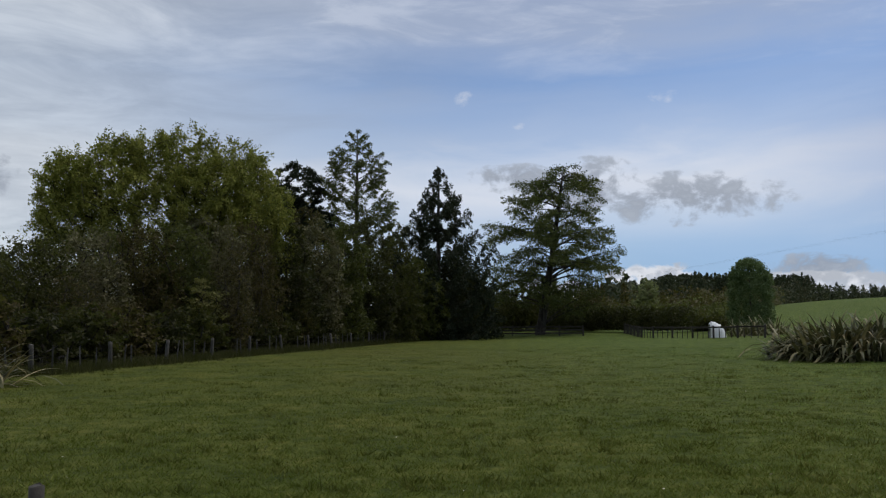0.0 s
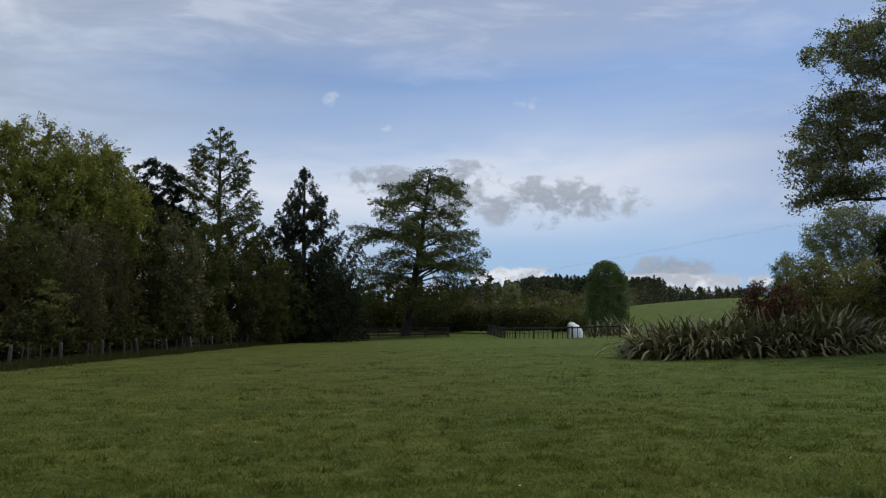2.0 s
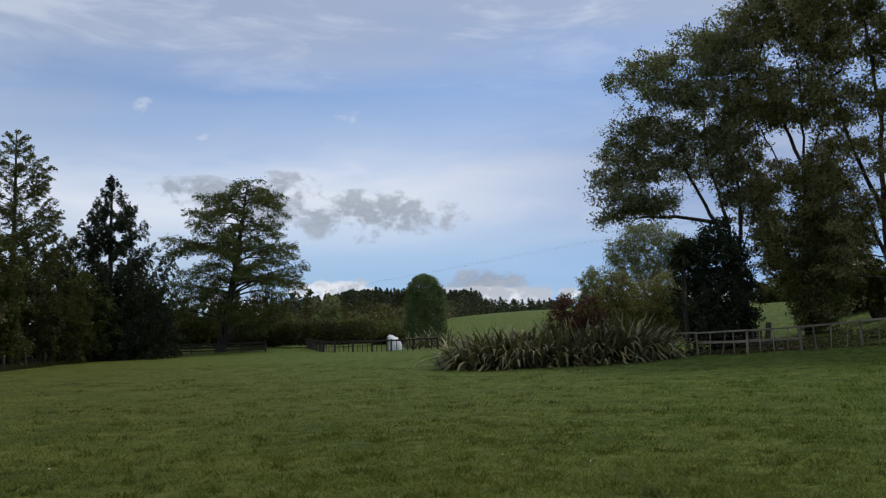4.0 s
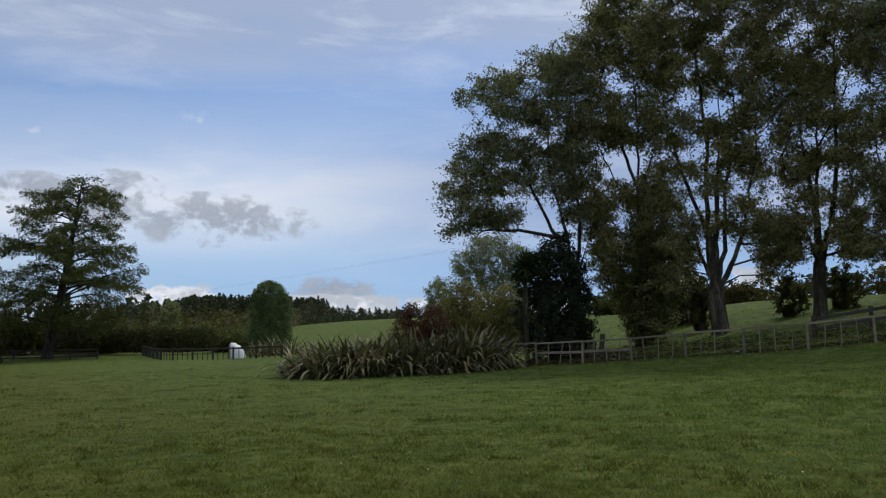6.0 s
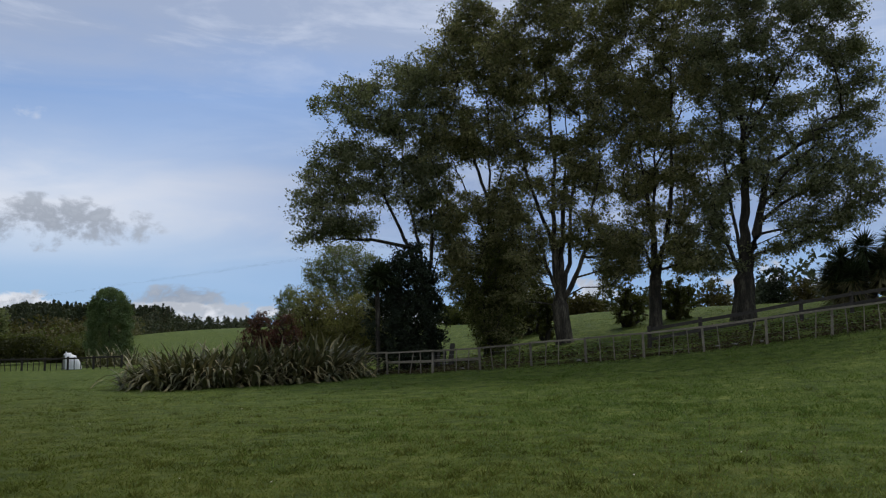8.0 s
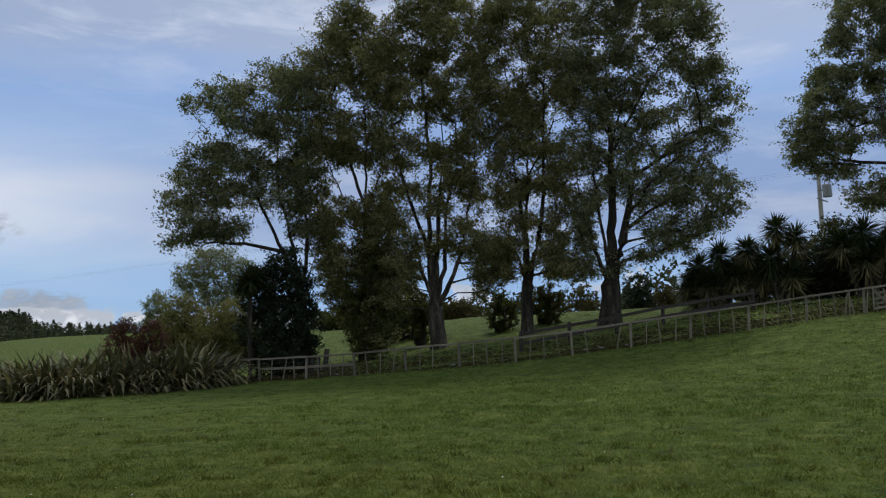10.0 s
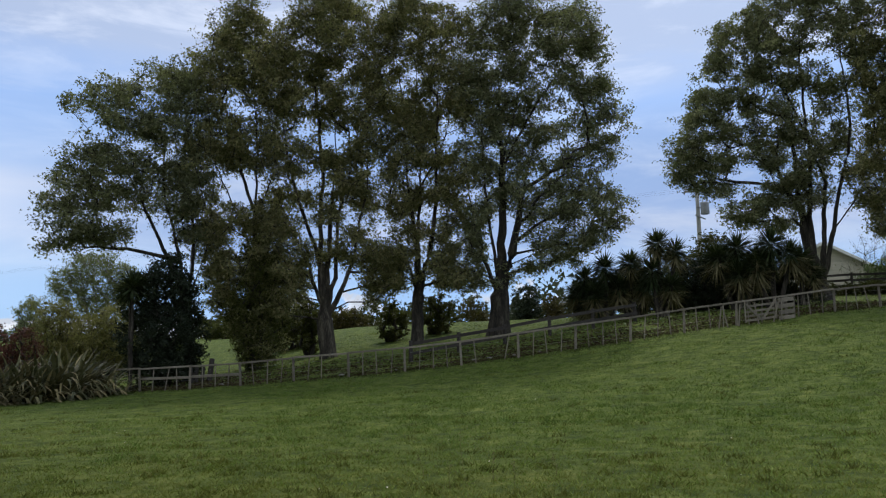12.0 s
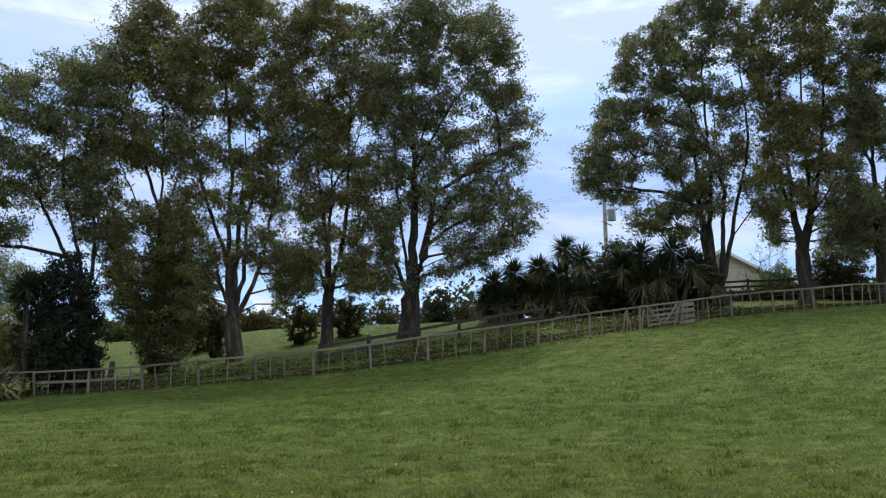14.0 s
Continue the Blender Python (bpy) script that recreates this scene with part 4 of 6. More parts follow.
def conifer(name, az, d, top_el, profile, leaf, bark, label, seed, boughs=90, bare=5.0, rise=0.5, curl=0.0, inner=0.35, spray=1.1, hang=0.1, dense=26, size=0.12, girth=0.32, lean=0.0,
            ragged=0.2, limb=0.045, rough=0.07, skew=0.0, whorl=0, wild=0.06):
    """A conifer: a straight stem with curved boughs, each with two rows of side sprays; profile: half its width in degrees from the foot of the crown to the top."""
    rng = np.random.default_rng(seed)
    x, y = at(az, d)
    z = ground_at(x, y)
    top = EYE + d * math.tan(radians(top_el)) - z
    ob = thing(name, x, y, z - 0.05, label, "conifer", -az)
    axis = stem((0, 0, 0), (lean * 0.55, 0, top * 0.5), (lean, 0, top), n=14, wob=0.04, seed=seed)
    tv, tf = tube(axis, girth * (1.02 - axis[:, 2] / top) ** 0.8 + 0.02 + 0.35 * girth * np.exp(-axis[:, 2] / 0.5), 9)
    vs, fs, count = [tv], [tf], len(tv)
    segs, sprays = [[], [], [], []], []
    fx = np.linspace(0, 1, len(profile))
    for i in range(boughs):
        f = ((i + 0.5) / boughs) ** 0.92
        if whorl:
            f = min(0.985, (math.floor(f * whorl) + 0.5 + rng.uniform(-0.22, 0.22)) / whorl)
        a = i * 2.39996 + rng.uniform(-0.3, 0.3)
        r = d * math.tan(radians(np.interp(f, fx, profile))) * (1 - abs(rng.normal()) * ragged) * (1 + skew * math.cos(a))
        r = max(r, 0.3)
        tip_z = bare + (top - bare) * f
        up = rise + rng.normal() * wild
        h0 = min(max(tip_z - r * (up + curl), 1.0), top - 0.3)
        g = np.linspace(0, 1, 8)
        off = rng.normal() * 0.12
        cx = np.interp(h0, axis[:, 2], axis[:, 0])
        ang = a + off * g
        bend = up * g + curl * g ** 2.2
        P = np.stack([cx + r * g * np.cos(ang), r * g * np.sin(ang), h0 + r * bend + (tip_z - h0 - r * bend[-1]) * g], 1)
        rad = np.linspace(limb * (0.35 + 0.11 * r), 0.012, 8)
        segs[0].append(P[:-1]), segs[1].append(P[1:]), segs[2].append(rad[:-1]), segs[3].append(rad[1:])
        m = max(3, int(r * (1 - inner) / 0.2))
        gs = inner + (1 - inner) * (np.arange(m) + rng.uniform(0, 1, m)) / m
        p0 = np.stack([np.interp(gs, g, P[:, j]) for j in range(3)], 1)
        side = np.where(np.arange(m) % 2 == 0, 1.0, -1.0)
        ta = a + off + side * rng.uniform(0.5, 1.1, m)
        ln = np.minimum(spray, 0.3 + 0.6 * r * (1.12 - gs)) * rng.uniform(0.6, 1.2, m)
        p1 = p0 + np.stack([np.cos(ta) * ln, np.sin(ta) * ln, -hang * ln + rng.normal(size=m) * (0.12 + wild) * ln], 1)
        sprays.append((np.concatenate([p0, P[5:7]]), np.concatenate([p1, P[6:8]])))
    v, f_ = frusta(*[np.concatenate(q) for q in segs], 4)
    vs.append(v), fs.append(f_ + count)
    count += len(v)
    p0, p1 = (np.concatenate([q[j] for q in sprays]) for j in (0, 1))
    v, f_ = frusta(p0, p1, np.full(len(p0), 0.012), np.full(len(p0), 0.004), 3)
    vs.append(v), fs.append(f_ + count)
    part("trunk", mesh_of("trunk", np.concatenate(vs), np.concatenate(fs), bark, True), ob)
    ln = np.linalg.norm(p1 - p0, axis=1)
    c = np.repeat(np.arange(len(p0)), rng.poisson(ln * dense + 1))
    u = rng.uniform(0, 1.03, (len(c), 1))
    q = p0[c] + (p1 - p0)[c] * u + np.clip(rng.normal(size=(len(c), 3)), -1.6, 1.6) * rough * (1.25 - u)
    q[:, 2] -= hang * np.abs(rng.normal(size=len(c))) * 0.25
    v, f_ = leaf_quads(q, size, rng, 0.35, 0.4, hang, True)
    part("crown", mesh_of("crown", v, f_, leaf), ob)
    return ob


def egg_tree(name, az, d, top_el, half, leaf, bark, label, seed, leaves=46000, size=0.085):
    """A dense tree with an even egg-shaped outline and small bumps."""
    rng = np.random.default_rng(seed)
    x, y = at(az, d)
    z = ground_at(x, y)
    top = EYE + d * math.tan(radians(top_el)) - z
    w = d * math.tan(radians(half))
    ob = thing(name, x, y, z - 0.05, label, "tree", -az)
    tv, tf = tube(stem((0, 0, 0), (0.05, 0, top * 0.4), (0, 0, top * 0.8), n=6, seed=seed), np.linspace(0.2, 0.03, 13), 8)
    part("trunk", mesh_of("trunk", tv, tf, bark, True), ob)
    m = leaves // 55
    u = rng.uniform(0.0, 1, m) ** 0.9
    a = rng.uniform(0, 2 * math.pi, m)
    shape = np.interp(u, [0, 0.12, 0.32, 0.55, 0.75, 0.88, 0.96, 1.0], [0.8, 0.95, 1.0, 0.99, 0.92, 0.75, 0.5, 0.15])
    r = (w - 0.15) * shape * (1.0 - np.abs(rng.normal(size=m)) * 0.12 + rng.normal(size=m) * 0.075)
    mid = np.stack([r * np.cos(a), r * np.sin(a), 0.3 + (top - 0.45) * u], 1)
    c = np.repeat(np.arange(m), 55)
    q = mid[c] + np.clip(rng.normal(size=(len(c), 3)), -1.7, 1.7) * (0.17, 0.17, 0.2)
    v, f = leaf_quads(q, size, rng, 0.1, 0.5, 0.0, True)
    part("crown", mesh_of("crown", v, f, leaf), ob)
    return ob


# the tall row behind the paddock's fence: each tree's leaf masses (across, up, half width, half height) and its stems
def wavy(points, seed):
    """A stem through given points, smoothed, wandering a little in depth; its first and last points stay."""
    rng = np.random.default_rng(seed)
    points = np.asarray(points, float)
    s = np.concatenate([[0], np.cumsum(np.linalg.norm(np.diff(points, axis=0), axis=1))])
    t = np.linspace(0, s[-1], max(6, int(s[-1] / 0.55)))
    out = np.stack([np.interp(t, s, points[:, i]) for i in range(3)], 1)
    for _ in range(3):
        out[1:-1] = (out[:-2] + 2 * out[1:-1] + out[2:]) / 4
    depth = rng.uniform(-1.4, 1.4) * (t / s[-1]) ** 1.5
    out[:, 1] += depth
    out[2:-1] += rng.normal(size=(len(out) - 3, 3)) * 0.035
    return out


def forked(lines, seed):
    """Stems of which later ones set out from the nearest place of the earlier."""
    done = []
    for i, q in enumerate(lines):
        st_ = wavy(q, seed * 10 + i)
        if done and q[0][2] > 0.05:
            wood = np.concatenate(done)
            start = wood[np.argmin(np.linalg.norm((wood - st_[0]) * (1, 0.3, 1), axis=1))]
            fade = np.linspace(1, 0, len(st_))[:, None] ** 2
            st_ = st_ + (start - st_[0]) * fade
        done.append(st_)
    return done


def alder(az, d, masses, lines, label, leaf, bark, seed, girth, group):
    """A tall open tree: every leaf mass is a heap of flat drooping sprays, each spray a knot of small leaves on its own twigs."""
    rng = np.random.default_rng(seed)
    x, y = at(az, d)
    ob = thing("alder", x, y, ground_at(x, y) - 0.3, label, "tree", -az, group)
    tips, ends = [], []
    for mx, mz, rx, rz in masses:
        rx, rz = max(0.5, rx * 1.14 - 0.14), max(0.34, rz * 1.3)
        deep = min(2.8, 0.8 * rx + 0.8)
        away = rng.uniform(-1.3, 1.3)
        n = int(4 + ALDER_SPRAYS * rx * rz)
        g = rng.normal(size=(n * 3, 3))
        g /= np.linalg.norm(g, axis=1, keepdims=True)
        g *= rng.uniform(0, 1, (n * 3, 1)) ** 0.42
        q = np.array((mx, away, mz)) + g * (rx, deep, rz)
        keep = []
        for p in q:
            if len(keep) < n and (not keep or np.min(np.linalg.norm((np.array(keep) - p) * (1, 1, 1.6), axis=1)) > 0.27):
                keep.append(p)
        tips += keep
    # looser sprays that bridge neighbouring masses
    mid = np.array([(m[0], m[1]) for m in masses])
    for _ in range(int(len(tips) * ALDER_BRIDGE)):
        i = rng.integers(len(mid))
        near = np.argsort(np.linalg.norm(mid - mid[i], axis=1))[1:5]
        j = near[rng.integers(len(near))]
        u = rng.uniform(0.15, 0.85)
        p = mid[i] * (1 - u) + mid[j] * u
        tips.append(np.array((p[0] + rng.normal() * 0.3, rng.normal() * 1.3, p[1] + rng.normal() * 0.28)))
    tips = np.array(tips)
    P, parent = skeleton_of(forked(lines, seed), tips, rng, 0.12, 0.14)
    twig = 4
    c = np.repeat(np.arange(len(tips)), twig)
    own = rng.uniform(0.75, 1.3, (len(tips), 1))
    t1 = tips[c] + np.clip(rng.normal(size=(len(c), 3)), -1.3, 1.3) * (0.46, 0.46, 0.23) * own[c] - (0, 0, 0.08)
    tw = (tips[c], t1, np.full(len(c), 0.011), np.full(len(c), 0.004))
    part("trunk", wood_mesh("trunk", P, parent, 0.016, girth, bark, rng, tw, 7, 0.78), ob)
    k = np.repeat(np.arange(len(c)), rng.poisson(ALDER_LEAVES, len(c)))
    along = rng.uniform(0.25, 1.15, (len(k), 1))
    q = tips[c[k]] + (t1[k] - tips[c[k]]) * along + np.clip(rng.normal(size=(len(k), 3)), -1.7, 1.7) * (0.15, 0.15, 0.12)
    q[:, 2] -= np.abs(rng.normal(size=len(k))) ** 2 * 0.05
    v, f = leaf_quads(q, 0.08 if d < 52 else 0.088, rng, 0.15, 0.55, 0.3, True)
    part("crown", mesh_of("crown", v, f, leaf), ob)


ALDER_SPRAYS, ALDER_BRIDGE, ALDER_LEAVES = 12.5, 0.85, 24


def fork(*stems_, seed=1):
    return [stem(*q, n=7, wob=0.07, seed=seed) for q in stems_]


alder(39.7, 48, [(-5.4, 15.1, 1.6, 0.44), (-3.7, 15.8, 1.4, 0.5), (-1.9, 16.9, 1.4, 0.69), (-0.68, 15.7, 1.2, 0.87), (-3.4, 13.8, 1.4, 0.69), (-1.5, 13.7, 1.6, 0.94), (-5.3, 12.0, 1.4, 0.62), (-6.5, 11.0, 1.2, 0.41), (-3.6, 11.7, 1.6, 0.81), (-1.8, 11.5, 1.4, 0.75), (-0.16, 11.3, 1.1, 0.87), (-6.9, 9.6, 0.81, 0.56), (-4.8, 9.9, 1.4, 0.56), (-3.2, 10.1, 1.2, 0.47), (-1.0, 9.5, 1.2, 0.41), (-5.1, 8.2, 1.6, 0.37), (-6.7, 7.4, 1.1, 0.28), (-4.2, 7.8, 1.2, 0.37), (-0.12, 8.5, 0.87, 0.5), (0.63, 7.3, 0.94, 0.5), (0.19, 13.6, 0.81, 0.69), (-0.095, 16.3, 0.69, 0.5)],
      [[(0, 0, 0), (-0.34, 0, 4.2), (-1.4, 0, 6.9), (-2.5, 0, 9.2), (-3.6, 0, 11.4), (-4.7, 0, 14.5)], [(-0.34, 0, 4.2), (-0.83, 0, 7.5), (-1.7, 0, 10.3), (-1.5, 0, 14.7)], [(-0.34, 0, 4.2), (0.1, 0, 7.6), (-0.53, 0, 10.6), (-0.53, 0, 15.4)], [(-1.4, 0, 6.9), (-3.7, 0, 7.3), (-5.6, 0, 7.2), (-6.8, 0, 7.4)], [(-0.34, 0, 4.2), (0.78, 0, 7.6), (1.0, 0, 11.0), (0.53, 0, 14.8)]],
      "leaning tall alder with an ivy-clad trunk and open crown", LEAF_ALDER_B, BARK_DARK, 21, 0.3, "tall tree row")
alder(43.4, 48.5, [(-0.46, 19.8, 1.5, 0.76), (-1.5, 18.6, 1.1, 0.88), (0.65, 18.2, 1.5, 1.1), (-1.7, 16.6, 1.3, 1.0), (0.037, 15.9, 1.5, 1.0), (-2.3, 14.3, 1.2, 0.82), (-0.72, 13.4, 1.5, 0.82), (1.5, 14.6, 1.1, 0.88), (-1.8, 12.1, 1.3, 0.82), (0.068, 11.6, 1.2, 0.69), (1.5, 10.1, 0.95, 0.63), (-0.67, 8.4, 1.5, 0.57), (-2.2, 7.6, 0.88, 0.57), (0.56, 7.0, 1.5, 0.76), (-0.94, 5.6, 1.3, 0.82)] +
      [(1.2, 4.7, 1.6, 1.1), (-0.32, 3.1, 1.3, 0.88), (0.29, 1.7, 1.2, 0.69), (-0.48, 21.8, 1.3, 1.3), (-3.1, 12.4, 0.95, 0.63), (-2.6, 9.6, 0.88, 0.51), (-3.4, 16.9, 0.69, 0.44), (0.86, 8.4, 0.82, 0.44), (-2.3, 5.9, 0.63, 0.63), (-1.9, 4.1, 0.51, 0.57)],
      [[(0, 0, 0), (0.027, 0, 5.0), (-0.36, 0, 7.5), (-1.6, 0, 10.3), (-2.5, 0, 12.8)], [(0.027, 0, 5.0), (0.09, 0, 8.7), (0.21, 0, 12.9), (-0.45, 0, 18.5)], [(0.09, 0, 8.7), (1.2, 0, 11.3), (0.82, 0, 15.6)], [(0.09, 0, 8.7), (-1.0, 0, 11.9), (-1.7, 0, 16.1)]],
      "tall alder with shaggy ivy round its trunk", LEAF_ALDER, BARK_DARK, 22, 0.32, "tall tree row")
alder(48.2, 48, [(-0.42, 20.0, 1.8, 1.2), (-1.7, 18.4, 1.1, 0.94), (0.7, 17.8, 1.7, 1), (-0.74, 16.5, 1.6, 0.81), (1.8, 16.5, 1.4, 1), (-2.0, 15.4, 0.87, 0.81), (3.1, 18.8, 1.2, 1.2), (-1.4, 14.1, 1.4, 0.62), (2.6, 14.9, 1.1, 0.81), (3.4, 16.4, 1.1, 0.81), (-0.75, 11.5, 1.4, 0.62), (-2.1, 10.6, 0.87, 0.5), (1.9, 11.6, 1, 0.62), (0.81, 9.6, 0.81, 0.5), (-1.4, 9.1, 0.69, 0.37)] +
      [(2.2, 9.2, 1.1, 0.62), (-2.6, 7.4, 0.81, 0.5), (1.7, 7.1, 0.75, 0.44), (2.6, 5.8, 0.62, 0.62), (3.4, 4.8, 0.62, 0.5), (-1.7, 4.4, 0.75, 0.75), (-2.6, 3.0, 0.75, 0.62), (-0.092, 22.0, 1.6, 1.2), (-3.0, 12.3, 0.94, 0.69), (-3.2, 16.2, 0.87, 0.87), (0.52, 13.8, 1.2, 0.56), (3.7, 13.7, 0.69, 0.69), (-0.069, 8.0, 0.94, 0.41), (0.61, 6.1, 0.69, 0.44), (-3.2, 5.5, 0.81, 0.62), (-1.2, 6.0, 0.69, 0.56), (0.5, 10.8, 0.75, 0.44), (2.5, 3.8, 0.69, 0.69), (1.3, 19.7, 1.1, 0.87), (-2.6, 17.5, 0.81, 0.75), (0.21, 15.3, 0.94, 0.62), (1.9, 13.4, 0.81, 0.5)],
      [[(0, 0, 0), (-0.21, 0, 2.4), (-0.76, 0, 4.4), (-1.8, 0, 6.9), (-2.9, 0, 9.4), (-3.9, 0, 11.4)], [(-0.21, 0, 2.4), (-0.45, 0, 5.0), (-0.38, 0, 8.2), (-0.28, 0, 10.7), (-0.74, 0, 15.6), (-0.58, 0, 19.6)], [(-0.21, 0, 2.4), (0.42, 0, 5.0), (0.49, 0, 8.2), (1.3, 0, 10.8), (1, 0, 14.0)], [(-0.21, 0, 2.1), (0.47, 0, 3.2), (1.3, 0, 5.3), (1.7, 0, 7.5), (2.2, 0, 9.8), (2.1, 0, 14.7)], [(-0.21, 0, 2.1), (0.015, 0, 5.0), (0.12, 0, 8.2), (0.51, 0, 11.4), (0.21, 0, 15.7)], [(-0.45, 0, 5.0), (-1.2, 0, 7.5), (-2.0, 0, 9.8), (-2.6, 0, 14.0)]],
      "tall many-stemmed alder with an olive crown", LEAF_ALDER, BARK, 23, 0.42, "tall tree row")
alder(53.9, 48.5, [(-0.29, 19.3, 1.5, 1.2), (1.3, 18.4, 1.1, 1.1), (0.32, 16.4, 1.1, 0.82), (1.8, 16.0, 1.0, 0.82), (-0.37, 13.8, 1.3, 0.95), (0.75, 13.0, 1.1, 0.76), (-1.0, 11.7, 0.82, 0.76), (0.39, 10.7, 1.5, 0.76), (1.8, 10.3, 1.0, 0.63), (-0.12, 8.7, 1.2, 0.63), (1.5, 8.5, 1.0, 0.47), (-1.1, 7.8, 0.82, 0.51), (0.16, 6.5, 1.1, 0.63), (2.1, 7.1, 0.82, 0.51), (1.8, 5.5, 0.82, 0.63)] +
      [(-1.4, 5.3, 0.63, 0.76), (2.4, 4.0, 0.63, 0.38), (-1.2, 3.6, 0.57, 0.63), (0.57, 21.7, 1.4, 1.3), (2.6, 13.1, 0.82, 0.63), (2.6, 9.1, 0.63, 0.51), (-1.4, 9.8, 0.63, 0.63), (0.95, 14.8, 0.76, 0.57), (-2.3, 11.9, 0.51, 0.63), (-0.5, 4.9, 0.63, 0.57), (2.0, 3.7, 0.76, 0.44), (1.1, 4.7, 0.57, 0.44), (-1.2, 17.8, 0.82, 0.88), (2.4, 18.2, 0.76, 1.0), (2.3, 14.2, 0.69, 0.69), (0.25, 12.0, 0.95, 0.51)],
      [[(0, 0, 0), (0.11, 0, 3.1), (0.084, 0, 5.6), (0.37, 0, 9.2), (0.3, 0, 15.2), (-0.13, 0, 18.9)], [(0.11, 0, 3.1), (-0.65, 0, 5.3), (-1.1, 0, 7.0)], [(0.11, 0, 3.1), (0.95, 0, 6.0), (1.2, 0, 9.2), (1.4, 0, 15.2)], [(0.084, 0, 5.6), (-0.38, 0, 8.9), (-0.55, 0, 12.8), (-0.98, 0, 17.2)], [(0.37, 0, 9.2), (1.9, 0, 11.8), (2.3, 0, 15.2)]],
      "tall forked alder with an olive crown", LEAF_ALDER, BARK_DARK, 24, 0.33, "tall tree row")
alder(59.2, 48, [(0.5, 18.5, 1.8, 1.1), (3.1, 18.1, 1.8, 1.2), (5.2, 18.3, 0.75, 1.1), (5.6, 16.3, 1.1, 0.94), (3.6, 15.7, 1.4, 0.81), (1.4, 15.6, 1.4, 0.81), (-0.84, 17.1, 1.1, 1.1), (-0.58, 14.4, 1, 0.81), (2.0, 13.8, 1.4, 0.75), (4.5, 14.0, 1.4, 0.75), (6.3, 14.2, 0.69, 0.87), (6.7, 12.3, 0.87, 0.56), (4.8, 12.2, 1.1, 0.47), (2.9, 11.6, 1.1, 0.62), (-0.32, 12.0, 1.2, 0.62), (6.3, 10.6, 1.1, 0.47), (4.4, 10.0, 1.1, 0.34)] +
      [(1.8, 9.8, 1.4, 0.62), (-0.7, 9.6, 1.1, 0.62), (3.7, 8.5, 1.7, 0.5), (5.7, 8.1, 1.4, 0.53), (6.7, 6.6, 0.75, 0.44), (3.9, 6.9, 1.7, 0.53), (1.8, 7.6, 1.1, 0.62), (-0.76, 7.3, 0.81, 0.5), (5.4, 5.5, 1.3, 0.31), (2.6, 5.3, 1.4, 0.44), (-1.4, 5.0, 0.81, 0.62), (2.0, 4.1, 0.75, 0.37), (-1.2, 3.1, 0.5, 0.5), (1.9, 20.5, 2.2, 1.2), (-1.2, 13.4, 0.81, 0.62), (0.2, 13.3, 0.75, 0.5), (-1.8, 10.6, 0.75, 0.56), (-1.7, 15.2, 0.75, 0.75), (0.93, 11.1, 0.94, 0.47), (0.47, 8.2, 0.87, 0.44), (1.1, 12.7, 0.87, 0.44), (1.1, 17.0, 0.81, 0.56), (-1.4, 6.4, 0.75, 0.44), (3.9, 4.5, 0.94, 0.31)],
      [[(0, 0, 0), (0.21, 0, 2.5), (-0.048, 0, 4.4), (-0.4, 0, 6.7), (-0.57, 0, 8.6), (-0.62, 0, 12.9)], [(0.21, 0, 2.5), (0.48, 0, 6.3), (0.51, 0, 9.5), (0.39, 0, 14.5), (0.65, 0, 18.2)], [(0.21, 0, 2.5), (1.1, 0, 5.4), (1.6, 0, 8.2), (2.4, 0, 11.1), (4.2, 0, 12.7)], [(1.1, 0, 5.4), (2.7, 0, 6.6), (4.9, 0, 7.2)], [(0.51, 0, 9.5), (2.3, 0, 12.8), (4.6, 0, 16.0)], [(0.21, 0, 2.5), (-0.82, 0, 5.1), (-1.4, 0, 8.0), (-1.6, 0, 12.2)], [(0.51, 0, 9.5), (1.1, 0, 12.1), (2.1, 0, 16.4)], [(1.6, 0, 8.2), (3.4, 0, 9.4), (6.0, 0, 10.7)]],
      "broad tall alder with a stout trunk and full crown", LEAF_ALDER_B, BARK_DARK, 25, 0.52, "tall tree row")
